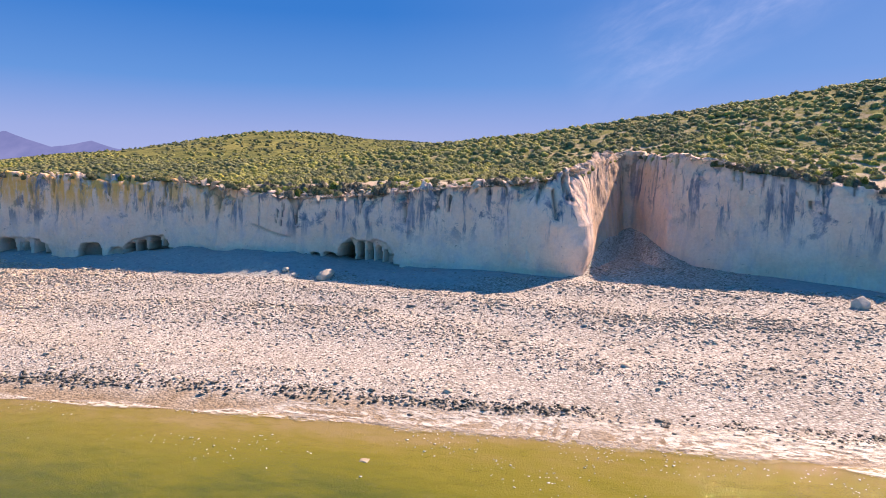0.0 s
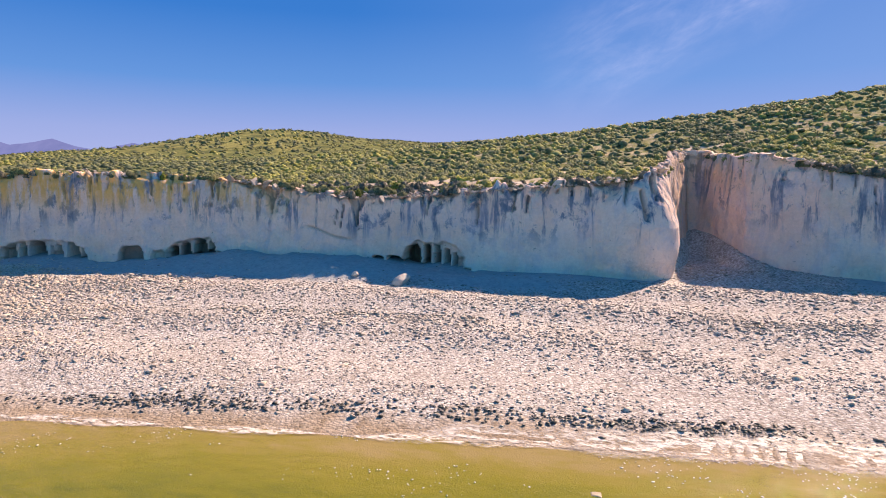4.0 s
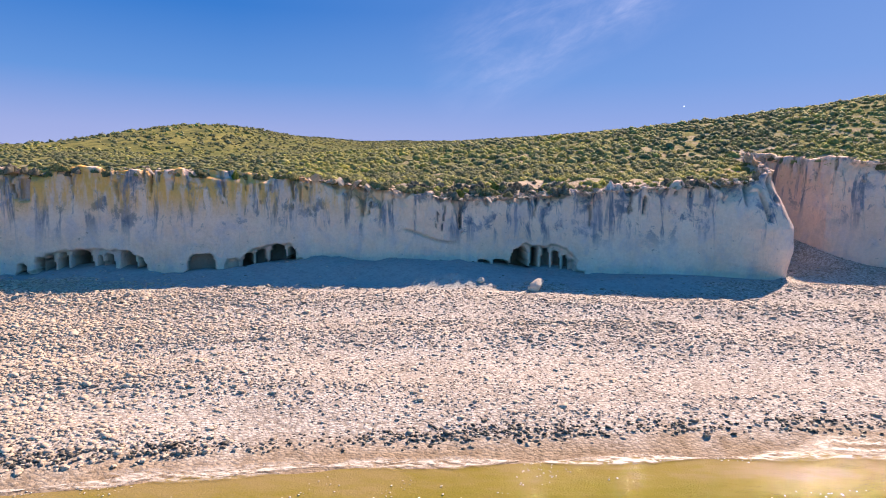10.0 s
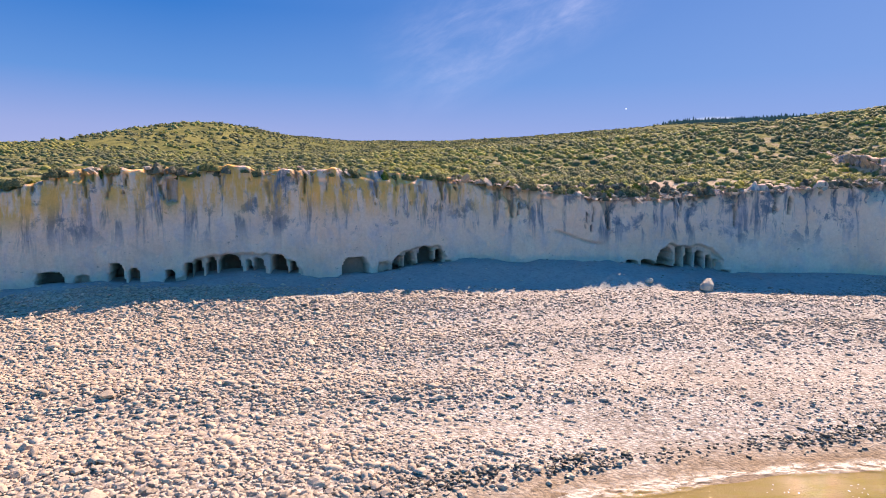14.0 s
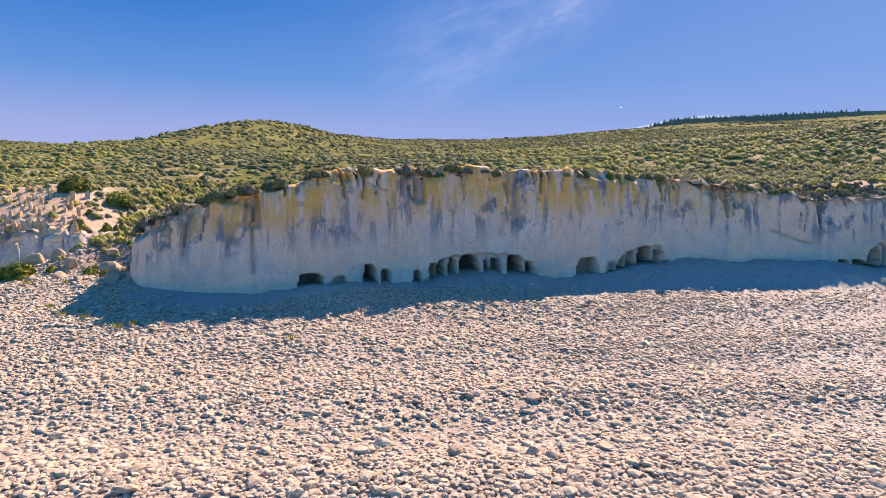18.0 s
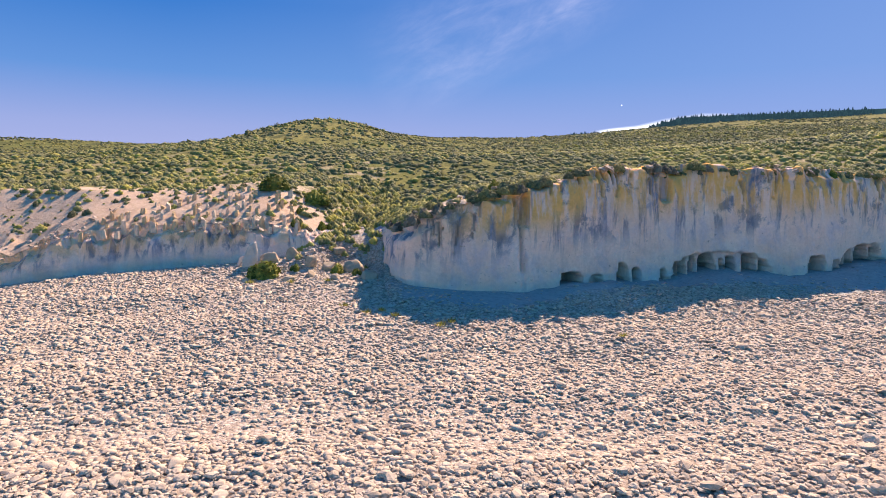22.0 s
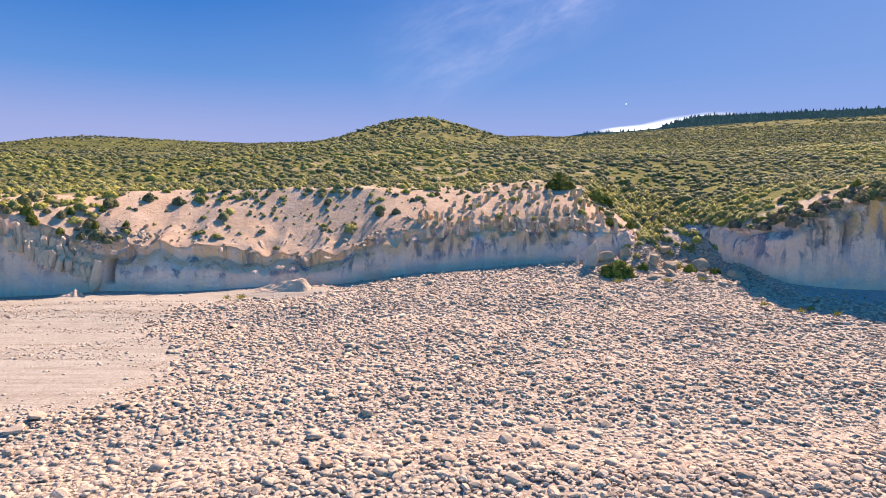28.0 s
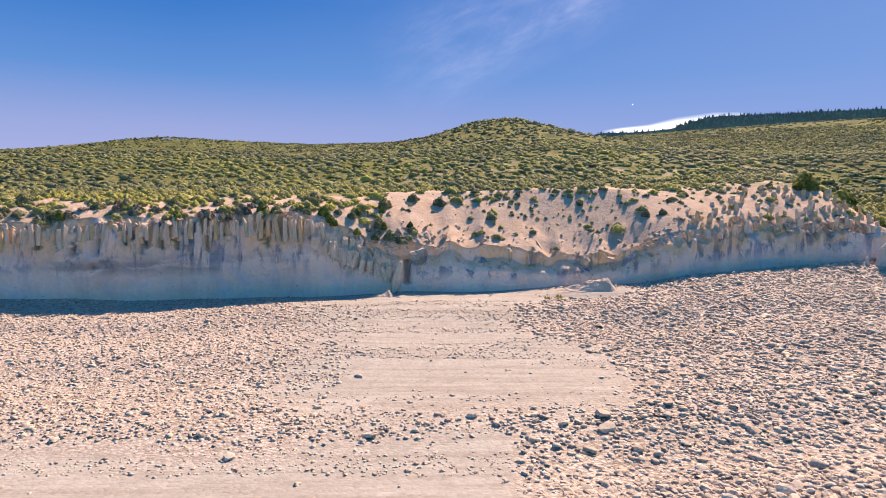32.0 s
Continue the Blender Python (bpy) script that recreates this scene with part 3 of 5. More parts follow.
wet = smooth(1.5, 0.7, d + (fbm(gx * 0.5, gy * 0.9, 4, 77) - 0.5) * 1.8)
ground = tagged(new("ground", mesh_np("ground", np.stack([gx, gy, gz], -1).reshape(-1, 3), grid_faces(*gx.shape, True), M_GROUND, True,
                                      {"wet": wet, "sand": sandy(gx, gy), "grit_shade": talus(gx, gy), "gravel": smooth(-40, -58, gx)})), "pale pebble and sand beach below the white bluff", "beach", "", "structure")

rows = np.concatenate([[1.0], np.linspace(1.25, 12, 32), np.geomspace(12.6, 180, 60), np.geomspace(195, 1700, 22)])
gx = np.broadcast_to(cols[None], (len(rows), len(cols)))
gy = line_y(cols)[None] + rows[:, None]
gz = hill_z(gx, gy)
v = np.broadcast_to(rows[:, None], gx.shape)
bare = smooth(-88, -98, gx) * smooth(-127, -121, gx) * smooth(11, 7, v) + smooth(-83.5, -86, gx) * smooth(7.5, 5, v)
grass = smooth(1.2, 4.5, v + 5 * (fbm(gx * 0.35, gy * 0.35, 3, 47) - 0.5)) * (1 - np.clip(bare, 0, 1)) * (1.0 + 0.25 * smooth(5, 14, v) + 0.5 * smooth(3, 7, v) * (smooth(-34, -42, gx) * smooth(-84, -76, gx) + smooth(-120, -126, gx)))
hillside = tagged(new("hillside", mesh_np("hillside", np.stack([gx, gy, gz], -1).reshape(-1, 3), grid_faces(*gx.shape, True), M_HILL, True,
                                          {"grass": grass, "far": smooth(9, 42, v), "bare": np.clip(bare, 0, 1)})), "scrub-covered hillside above the bluff with bare pale soil", "hillside", "", "structure")

# arches at the foot of the wall: x from, x to, top above the foot, depth
ARCHES = [(-67.5, -66.0, 0.85, 1.3), (-63.5, -62.7, 1.0, 1.9), (-62.4, -61.8, 0.75, 0.9), (-60.3, -59.75, 0.65, 1.8), (-59.1, -58.7, 1.0, 1.6), (-58.6, -58.05, 1.1, 2.0), (-57.8, -57.2, 1.2, 1.4),
          (-57.05, -55.6, 1.3, 2.2), (-55.3, -54.9, 0.9, 0.9), (-54.8, -54.05, 1.15, 0.8), (-53.65, -52.5, 1.4, 2.2), (-52.35, -51.8, 1.0, 1.0), (-59.3, -51.6, 1.45, 0.35), (-48.8, -46.9, 1.3, 0.7),
          (-46.3, -45.4, 0.8, 0.6), (-45.1, -44.4, 0.95, 2.2), (-44.3, -43.5, 1.1, 0.9), (-43.3, -42.2, 1.2, 1.4), (-42.05, -41.5, 0.85, 2.4), (-45.3, -41.3, 1.3, 0.4), (-27.2, -26.3, 0.35, 1.4),
          (-26.1, -24.8, 0.5, 1.7), (-24.65, -23.3, 1.45, 2.6), (-23.1, -22.5, 1.65, 1.5), (-22.3, -21.7, 1.6, 0.9), (-21.5, -20.9, 1.35, 1.1), (-20.7, -20.3, 1.1, 0.8), (-20.15, -19.8, 0.8, 0.5),
          (-24.8, -19.5, 1.8, 0.45), (-65.4, -64.6, 0.4, 0.6)]
rng = np.random.default_rng(4)
cs = np.arange(0, len(_x))
cs = cs[(_x < 46) & (_x > -175)]
cs = cs[((_x[cs] > -84) | (np.arange(len(cs)) % 2 == 0))][::2]
sx, sy, arc = _x[cs], _y[cs], _s[cs]
tx, ty = np.gradient(sx), np.gradient(sy)
ln = np.hypot(tx, ty)
nx, ny = -ty / ln, tx / ln
foot, top = wall_foot(sx), wall_top(sx)
broken = smooth(-84, -86, sx) * smooth(-128, -126, sx)
columns_zone = smooth(-126.5, -128, sx)
# upright joints split the crest of the broken wall and of the columned wall into square blocks
cell = np.floor(arc / 0.38 + 0.5 * vnoise(arc * 0.6, 0 * arc, 88)).astype(np.int64)
step = hash2(cell, 0 * cell, 91)
jointed = smooth(-83.5, -85, sx) * smooth(-103.5, -101, sx) + smooth(-127.6, -128.4, sx) * smooth(-160, -150, sx)
top = top + jointed * (0.75 * (step - 0.35) * (1 - 0.4 * smooth(-127, -129, sx)))
top = top + (1 - 0.85 * jointed) * (fbm(arc * 0.9, 0 * arc, 3, 61) - 0.5) * (0.75 + 0.6 * broken + 1.4 * smooth(-40, -34, sx) * smooth(-4, -7, sx))
w = np.concatenate([np.linspace(0, 0.34, 34), np.linspace(0.36, 1.0, 52)])
low = foot - 0.7
Z = low[None] + (top - low)[None] * w[:, None]
A = np.broadcast_to(arc[None], Z.shape)
X = np.broadcast_to(sx[None], Z.shape)
h = (Z - foot[None])
rel = np.clip(h / (top - foot)[None], 0, 1)
out = -0.085 * np.maximum(h, 0) + 0.75 * (fbm(A * 0.16, Z * 0.14, 3, 11) - 0.5) + 0.28 * (fbm(A * 0.6, Z * 0.5, 3, 13) - 0.5)
flute = fbm(A * 1.5, Z * 0.12, 3, 21)
upper = smooth(0.35, 0.75, rel)
out = out + 0.24 * (flute - 0.5) * upper + 0.10 * (fbm(A * 3.0, Z * 2.4, 3, 23) - 0.5)
out = out + jointed[None] * smooth(0.42, 0.62, rel + 0.22 * (hash2(cell, 0 * cell, 93) - 0.5)[None]) * 0.27 * (hash2(cell, 0 * cell, 92) - 0.6)[None]
# undercut at the broken wall, and a rough crumbled top
brow = (smooth(-102, -105, sx) * smooth(-123.5, -121, sx))[None]
out = out - 0.95 * brow * smooth(0.45, 1.0, rel) ** 1.6 - 0.3 * broken[None] * (rel ** 2) * (0.4 + fbm(A * 0.8, Z * 0.9, 4, 33))
out = out - 0.6 * (1 - brow) * smooth(0.78, 1.0, rel) * smooth(0.45, 0.75, fbm(A * 0.5, Z * 0.8, 4, 35))
# the bulging corner of the main wall, undercut at its foot
corner = np.exp(-(((arc - np.interp(5.6, -sx, arc)) / 3.4) ** 2))[None]
swell = np.interp(h, (-1.0, 0.0, 1.0, 2.2, 3.6, 5.2, 7.0), (0.85, 0.95, 1.25, 1.5, 1.5, 1.05, 0.25))
out = out + corner * (1.25 * swell + 0.25 * (fbm(A * 0.9, Z * 0.8, 4, 25) - 0.5))
# crumbling slopes above the standing wall, deep lobes at the broken wall and a narrow ragged band elsewhere
drop = broken * 0.3 + (1 - broken) * (0.10 + 0.75 * smooth(0.45, 0.7, fbm(arc * 0.8, 0 * arc, 4, 38)))
back = 0.40
p_ = np.clip((Z - (top - drop)[None] + 0.25 * (fbm(A * 2.2, Z * 1.5, 3, 39) - 0.5)) / drop[None], 0, 1)
out = out + (back * (1 - p_) - 0.15)
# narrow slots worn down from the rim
shade_and_stain = np.zeros_like(Z)
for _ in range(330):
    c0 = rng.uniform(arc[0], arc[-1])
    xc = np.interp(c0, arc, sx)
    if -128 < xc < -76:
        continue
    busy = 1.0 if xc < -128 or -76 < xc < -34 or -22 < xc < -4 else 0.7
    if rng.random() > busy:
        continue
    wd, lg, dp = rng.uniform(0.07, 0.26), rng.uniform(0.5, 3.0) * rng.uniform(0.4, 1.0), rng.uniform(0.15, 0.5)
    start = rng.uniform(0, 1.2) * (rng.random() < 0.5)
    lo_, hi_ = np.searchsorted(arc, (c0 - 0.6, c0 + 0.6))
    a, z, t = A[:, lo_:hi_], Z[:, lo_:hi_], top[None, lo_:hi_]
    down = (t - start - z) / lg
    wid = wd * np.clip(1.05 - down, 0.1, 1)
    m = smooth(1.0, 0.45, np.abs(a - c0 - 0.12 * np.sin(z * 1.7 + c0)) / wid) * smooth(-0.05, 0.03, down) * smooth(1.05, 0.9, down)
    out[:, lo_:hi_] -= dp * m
    # shade of the slot is put into the colour along its recess
    shade_and_stain[:, lo_:hi_] = np.maximum(shade_and_stain[:, lo_:hi_], 0.5 * m)
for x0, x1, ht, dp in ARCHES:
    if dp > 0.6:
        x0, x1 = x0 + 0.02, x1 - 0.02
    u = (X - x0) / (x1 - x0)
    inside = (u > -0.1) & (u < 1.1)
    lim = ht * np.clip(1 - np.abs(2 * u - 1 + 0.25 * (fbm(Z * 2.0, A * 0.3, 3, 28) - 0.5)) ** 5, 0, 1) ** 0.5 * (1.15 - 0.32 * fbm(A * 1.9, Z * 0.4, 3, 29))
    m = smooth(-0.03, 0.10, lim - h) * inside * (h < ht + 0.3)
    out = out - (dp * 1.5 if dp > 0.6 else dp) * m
    # the inside of each arch is darkened in colour, its shade painted in
    shade_and_stain = np.maximum(shade_and_stain, (0.72 if dp > 0.6 else 0.15) * m)
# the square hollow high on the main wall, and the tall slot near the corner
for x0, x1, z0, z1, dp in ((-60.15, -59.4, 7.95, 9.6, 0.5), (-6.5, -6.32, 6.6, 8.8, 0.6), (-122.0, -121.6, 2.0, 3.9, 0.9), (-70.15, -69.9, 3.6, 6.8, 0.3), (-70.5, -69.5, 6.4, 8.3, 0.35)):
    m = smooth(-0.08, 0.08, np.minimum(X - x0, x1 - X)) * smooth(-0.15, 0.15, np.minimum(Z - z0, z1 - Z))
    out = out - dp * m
    # hollows coloured darker for the shade within them
    shade_and_stain = np.maximum(shade_and_stain, 0.4 * m)
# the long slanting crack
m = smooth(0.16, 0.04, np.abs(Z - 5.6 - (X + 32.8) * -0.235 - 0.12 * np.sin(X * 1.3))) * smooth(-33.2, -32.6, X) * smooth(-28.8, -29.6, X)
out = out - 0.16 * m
# the crack's shade is drawn into the colour too
shade_and_stain = np.maximum(shade_and_stain, 0.35 * m)
out = np.where(rel > 0.8, np.maximum(out, -0.85 - 0.3 * brow), out)
flank = smooth(-4.6, -3.6, sx) * smooth(-1.4, -2.0, sx)
damp = smooth(0.48, 0.62, fbm(X * 0.45, Z * 1.6, 4, 83)) * smooth(-129, -131, X) * smooth(-146, -143, X) * np.exp(-(((Z - 3.6) / 0.55) ** 2))
shade_and_stain = np.maximum(shade_and_stain, 0.55 * damp)
PX, PY = sx[None] + nx[None] * out, sy[None] + ny[None] * out
# the lip runs back from the wall's top to meet the hillside
lip = line_y(sx)
PX = np.concatenate([PX, (PX[-1:] + sx[None]) / 2, sx[None], sx[None]])
PY = np.concatenate([PY, (PY[-1:] + lip[None] + 1.05) / 2, lip[None] + 1.05, lip[None] + 1.9])
h1, h2 = hill_z(sx, lip + 1.05), hill_z(sx, lip + 1.9)
PZ = np.concatenate([Z, ((Z[-1] + h1) / 2 + 0.25 * (fbm(arc * 1.3, 0 * arc, 3, 63) - 0.4))[None], h1[None] - 0.01, h2[None] - 0.25])
och = smooth(0.45, 0.8, rel) * (smooth(-26, -47, X) * smooth(-78, -70, X) + 0.35 * smooth(5, 0, X) * smooth(-6, -2, X) + 0.6 * columns_zone[None] + 0.5 * broken[None])
och = np.maximum(och, 0.3 * flank[None])
# flank also darkened in colour, muting the sun on that side
shade_and_stain = np.maximum(shade_and_stain, 0.22 * flank[None] * smooth(0.3, 0.7, fbm(A * 0.8, Z * 0.5, 4, 87)) + 0.1 * flank[None])
ext = lambda q: np.concatenate([q, q[-1:], q[-1:], q[-1:]])
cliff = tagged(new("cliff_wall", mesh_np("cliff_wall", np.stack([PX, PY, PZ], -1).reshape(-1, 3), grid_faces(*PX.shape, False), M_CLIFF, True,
                                         {"high": ext(np.clip(smooth(0.2, 0.6, rel), 0.12, 1)), "ochre": ext(och), "shade_stain": ext(shade_and_stain)})),
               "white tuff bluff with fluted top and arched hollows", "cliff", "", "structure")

# ---- lake ----
wr = np.concatenate([[-900, -400, -150, -60], np.linspace(-40, 2.5, 90)])
wx = np.concatenate([[1500, 800, 400, 200, 100, 60], np.arange(45, -175, -0.8), [-200, -300, -500, -900, -1800]])
gx = np.broadcast_to(wx[None], (len(wr), len(wx)))
gy = shore(wx)[None] + wr[:, None]
near = (np.abs(gx + 60) < 130) & (gy > -40)
gz = -0.25 + np.where(near, 0.05 * (fbm(gx * 0.5, gy * 0.9, 3, 90) - 0.5), 0)
water = tagged(new("water", mesh_np("water", np.stack([gx, gy, gz], -1).reshape(-1, 3), grid_faces(*gx.shape, True), M_WATER, True,
                                    {"deep": smooth(-0.6, 8.0, shore(gx) - gy + 3 * (fbm(gx * 0.2, gy * 0.3, 3, 91) - 0.5))})), "shallow olive-green lake water with small ripples", "water", "", "structure")

# ---- sky and distance ----
az = np.radians(np.linspace(-88, 88, 60))
el = np.radians(np.linspace(-3, 38, 24))
R = 4000.0
dome = np.stack([R * np.cos(el)[:, None] * np.sin(az)[None], R * np.cos(el)[:, None] * np.cos(az)[None], np.broadcast_to(R * np.sin(el)[:, None], (24, 60))], -1)
sky_ob = tagged(new("sky_backdrop", mesh_np("sky_backdrop", dome.reshape(-1, 3), grid_faces(24, 60), M_SKY)), "clear blue sky with thin high cloud", "sky", "", "structure")
sky_ob.location = (-60, 0, 9)


def ridge(name, taz, tel, dist, thick, material, label, category, seed, rough):
    """A far ridge: a long hill whose crest has the given heights (as slopes seen from the walk's middle) along the given bearings."""
    n = 260
    t = np.linspace(taz[0], taz[-1], n)
    crest = 9 + dist * (np.interp(t, taz, tel) + rough * (fbm(t * 14, 0 * t, 5, seed) - 0.5))
    prof = np.array([(-0.5, 0.0), (-0.3, 0.35), (-0.12, 0.78), (0, 1.0), (0.15, 0.85), (0.5, 0.2)])
    yy = dist + thick * prof[:, :1] + 0 * t[None]
    xx = -60 + t[None] * yy
    zz = crest[None] * prof[:, 1:] + dist * rough * 0.8 * (fbm(xx * 20 / dist, yy * 20 / dist, 4, seed + 3) - 0.5) * (prof[:, 1:] < 1)
    ob = new(name, mesh_np(name, np.stack([xx, yy, zz], -1).reshape(-1, 3), grid_faces(6, n), material))
    return tagged(ob, label, category, "", "structure"), t, crest


# blue haze on the far mountains is painted as a glow
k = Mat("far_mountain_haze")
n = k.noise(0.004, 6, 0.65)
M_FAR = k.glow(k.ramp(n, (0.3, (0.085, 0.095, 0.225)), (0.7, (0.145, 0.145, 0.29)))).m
mt = np.array([-2.4, -1.9, -1.6, -1.42, -1.289, -1.23, -1.16, -1.098, -1.05, -0.99, -0.94, -0.89, -0.857, -0.81, -0.75])
me_ = np.array([0.06, 0.09, 0.095, 0.105, 0.121, 0.103, 0.085, 0.0895, 0.096, 0.079, 0.070, 0.079, 0.085, 0.068, 0.03])
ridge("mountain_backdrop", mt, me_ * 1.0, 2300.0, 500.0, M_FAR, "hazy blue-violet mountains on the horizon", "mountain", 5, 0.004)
# the ridge glows by itself, haze painted over its unlit side
k = Mat("wooded_slope_haze")
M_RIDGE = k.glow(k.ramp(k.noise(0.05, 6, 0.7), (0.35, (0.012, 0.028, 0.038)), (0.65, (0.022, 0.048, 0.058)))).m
rt, rl = np.array([0.16, 0.215, 0.27, 0.325, 0.343, 0.38, 0.407, 0.517, 0.61, 0.716, 1.0, 1.4]), np.array([0.070, 0.079, 0.0815, 0.086, 0.0925, 0.1035, 0.107, 0.1115, 0.1165, 0.122, 0.129, 0.13])
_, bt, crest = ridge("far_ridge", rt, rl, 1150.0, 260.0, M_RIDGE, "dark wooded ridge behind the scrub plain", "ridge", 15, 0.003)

rng = np.random.default_rng(21)


def pine_shape(rng):
    """A rough conifer 1 m high: a trunk and ragged tiers."""
    V, Fc = [], []
    for tier in range(5):
        z0, r0 = 0.12 + tier * 0.15, 0.30 - tier * 0.045
        m = 7
        a = np.linspace(0, 2 * np.pi, m, endpoint=False) + rng.uniform(0, 1)
        rr = r0 * rng.uniform(0.6, 1.25, m)
        b = len(V)
        V += [(rr[i] * np.cos(a[i]), rr[i] * np.sin(a[i]), z0 + rng.uniform(-0.03, 0.03)) for i in range(m)] + [(0, 0, z0 + 0.26)]
        Fc += [(b + i, b + (i + 1) % m, b + m) for i in range(m)]
    b = len(V)
    V += [(0.02, 0, 0), (-0.01, 0.017, 0), (-0.01, -0.017, 0), (0, 0, 0.5)]
    Fc += [(b, b + 1, b + 3), (b + 1, b + 2, b + 3), (b + 2, b, b + 3)]
    return np.array(V), np.array(Fc)


pines = [pine_shape(rng) for _ in range(5)]
tq = np.concatenate([rng.uniform(0.21, 0.32, 160), 0.335 + 1.0 * rng.random(2440) ** 1.3])
yy = 1150 + rng.uniform(-45, 25, 2600)
zz = np.interp(tq, bt, crest) * (1 - np.abs(yy - 1150) / 260 * 0.9) - 1.0
keep = (fbm(tq * 9, 0 * tq, 3, 6) > 0.42) | (tq < 0.45)
pos = np.stack([-60 + tq * yy, yy, zz], 1)[keep]
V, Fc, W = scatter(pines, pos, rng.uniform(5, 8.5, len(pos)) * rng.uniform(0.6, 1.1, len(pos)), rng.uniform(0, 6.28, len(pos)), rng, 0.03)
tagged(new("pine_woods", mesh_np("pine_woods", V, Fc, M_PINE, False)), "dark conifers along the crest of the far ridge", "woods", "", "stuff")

# the white cloud low over the ridge and the pale day moon
k = Mat("cloud_white")
M_CLOUD = k.glow((0.92, 0.92, 0.98), k.math("MULTIPLY", k.attr("body"), k.ramp(k.noise(0.006, 6, 0.6, k.mapping((0.5, 1, 1.4))), (0.25, 0.35), (0.5, 1.0)))).m
ct = np.linspace(0.245, 0.53, 60)
ch = np.linspace(0, 1, 9)
topel = np.interp(ct, (0.245, 0.28, 0.325, 0.37, 0.43, 0.48, 0.53), (0.084, 0.089, 0.094, 0.105, 0.1140, 0.1145, 0.109))
cd = 3600.0
cz = 9 + cd * (0.075 + (topel - 0.075)[None] * ch[:, None])
body = smooth(1.0, 0.62, ch)[:, None] * smooth(0.245, 0.29, ct)[None] * smooth(0.53, 0.49, ct)[None]
cl = np.stack([np.broadcast_to(-60 + ct[None] * cd, cz.shape), cd - 40 * np.sin(ch * 3.14)[:, None] + 0 * cz, cz], -1)
tagged(new("cloud", mesh_np("cloud", cl.reshape(-1, 3), grid_faces(9, 60), M_CLOUD, True, {"body": body})), "long white cloud low behind the wooded ridge", "cloud", "", "structure")
k = Mat("day_moon")
M_MOON = k.glow((0.50, 0.53, 0.72)).m
bm = bmesh.new()
bmesh.ops.create_icosphere(bm, subdivisions=3, radius=4.2)
v_, f_ = bm_arrays(bm)
moon = tagged(new("moon", mesh_np("moon", v_, f_, M_MOON)), "small pale day moon in the blue sky", "moon", "", "structure")
moon.location = (-60 + 0.300 * 3700, 3700, 9 + 0.1250 * 3700)

# ---- stones on the beach ----
rng = np.random.default_rng(7)
M_GREYSTONE = mat_plain("grey_stones", (0.42, 0.375, 0.32), 0.9, 5.0, 0.05)
LARGE = [stone_shape(rng, 2, 0.37) for _ in range(16)]
FINE = [stone_shape(rng, 2, 0.40) for _ in range(14)]
SMALL = [stone_shape(rng, 1, 0.31) for _ in range(14)]
PEBBLE = [stone_shape(rng, 1, 0.25) for _ in range(12)]


def strew(n, x0, x1, y0, y1, keep):
    x, y = rng.uniform(x0, x1, n), rng.uniform(y0, y1, n)
    ok = (y < line_y(x) - 0.2) & (y > shore(x) + 0.8) & (rng.random(n) < keep(x, y))
    return x[ok], y[ok]


def bands(x, y):
    return 0.55 + 0.45 * np.sin(y * 0.95 + 1.3 * fbm(x * 0.05, y * 0.05, 2, 3) * 6)


def cobbles(x, y):
    """How thickly the cobbles lie."""
    s = 1 - 0.99 * smooth(0.12, 0.85, sandy(x, y) + 0.5 * (fbm(x * 0.5, y * 0.9, 3, 153) - 0.5))
    return s * (1 - 0.97 * talus(x, y))


def lay(name, shapes, x, y, size, label, material=M_STONE, parent=ground, lift=0.05):
    pos = np.stack([x, y, beach_z(x, y) + size * lift], 1)
    V, Fc, W = scatter(shapes, pos, size, rng.uniform(0, 6.28, len(x)), rng, 0.10)
    return part(name, mesh_np(name, V, Fc, material, shapes is not LARGE), parent, label, "stuff")


# cobbles of the middle of the beach, large ones and the small ones between them
dense = lambda x, y: cobbles(x, y) * smooth(-34, -50, x) * (0.8 + 0.2 * smooth(-128, -110, x)) * (np.abs(x + 76) < 50 + 0.75 * y)
x, y = strew(17000, -150, -34, 13.5, 17.8, dense)
lay("cobbles", LARGE, x, y, np.clip(rng.lognormal(-1.66, 0.33, len(x)), 0.1, 0.6) * (0.6 + 0.4 * smooth(-124, -112, x)), "pale rounded pumice cobbles")
x, y = strew(80000, -165, -34, 17.5, 46, dense)
lay("cobbles", SMALL, x, y, np.clip(rng.lognormal(-1.57, 0.33, len(x)), 0.12, 0.65) * (0.6 + 0.4 * smooth(-124, -112, x)), "pale pumice cobbles of the upper beach")
x, y = strew(50000, -165, -30, 13, 46, lambda x, y: dense(x - 3, y))
lay("small_cobbles", SMALL, x, y, np.clip(rng.lognormal(-1.8, 0.3, len(x)), 0.08, 0.4), "small pale stones between the cobbles")
# finer shingle of the cove
x, y = strew(125000, -56, 40, 17, 56, lambda x, y: cobbles(x, y) * smooth(-58, -44, x) * (0.35 + 0.65 * bands(x, y)) * (x < 0.75 * y - 2) * smooth(1.8, 3.0, y - shore(x)))
lay("shingle", PEBBLE, x, y, np.clip(rng.lognormal(-2.05, 0.36, len(x)), 0.06, 0.4) * (0.65 + 0.35 * smooth(4, 11, y - shore(x))), "fine grey shingle in bands along the beach", M_SHINGLE)
x, y = strew(1500, -56, 40, 17, 55, lambda x, y: cobbles(x, y) * smooth(-58, -44, x) * bands(x, y))
lay("shingle_cobbles", SMALL, x, y, np.clip(rng.lognormal(-1.4, 0.3, len(x)), 0.18, 0.5), "pale cobbles among the shingle")
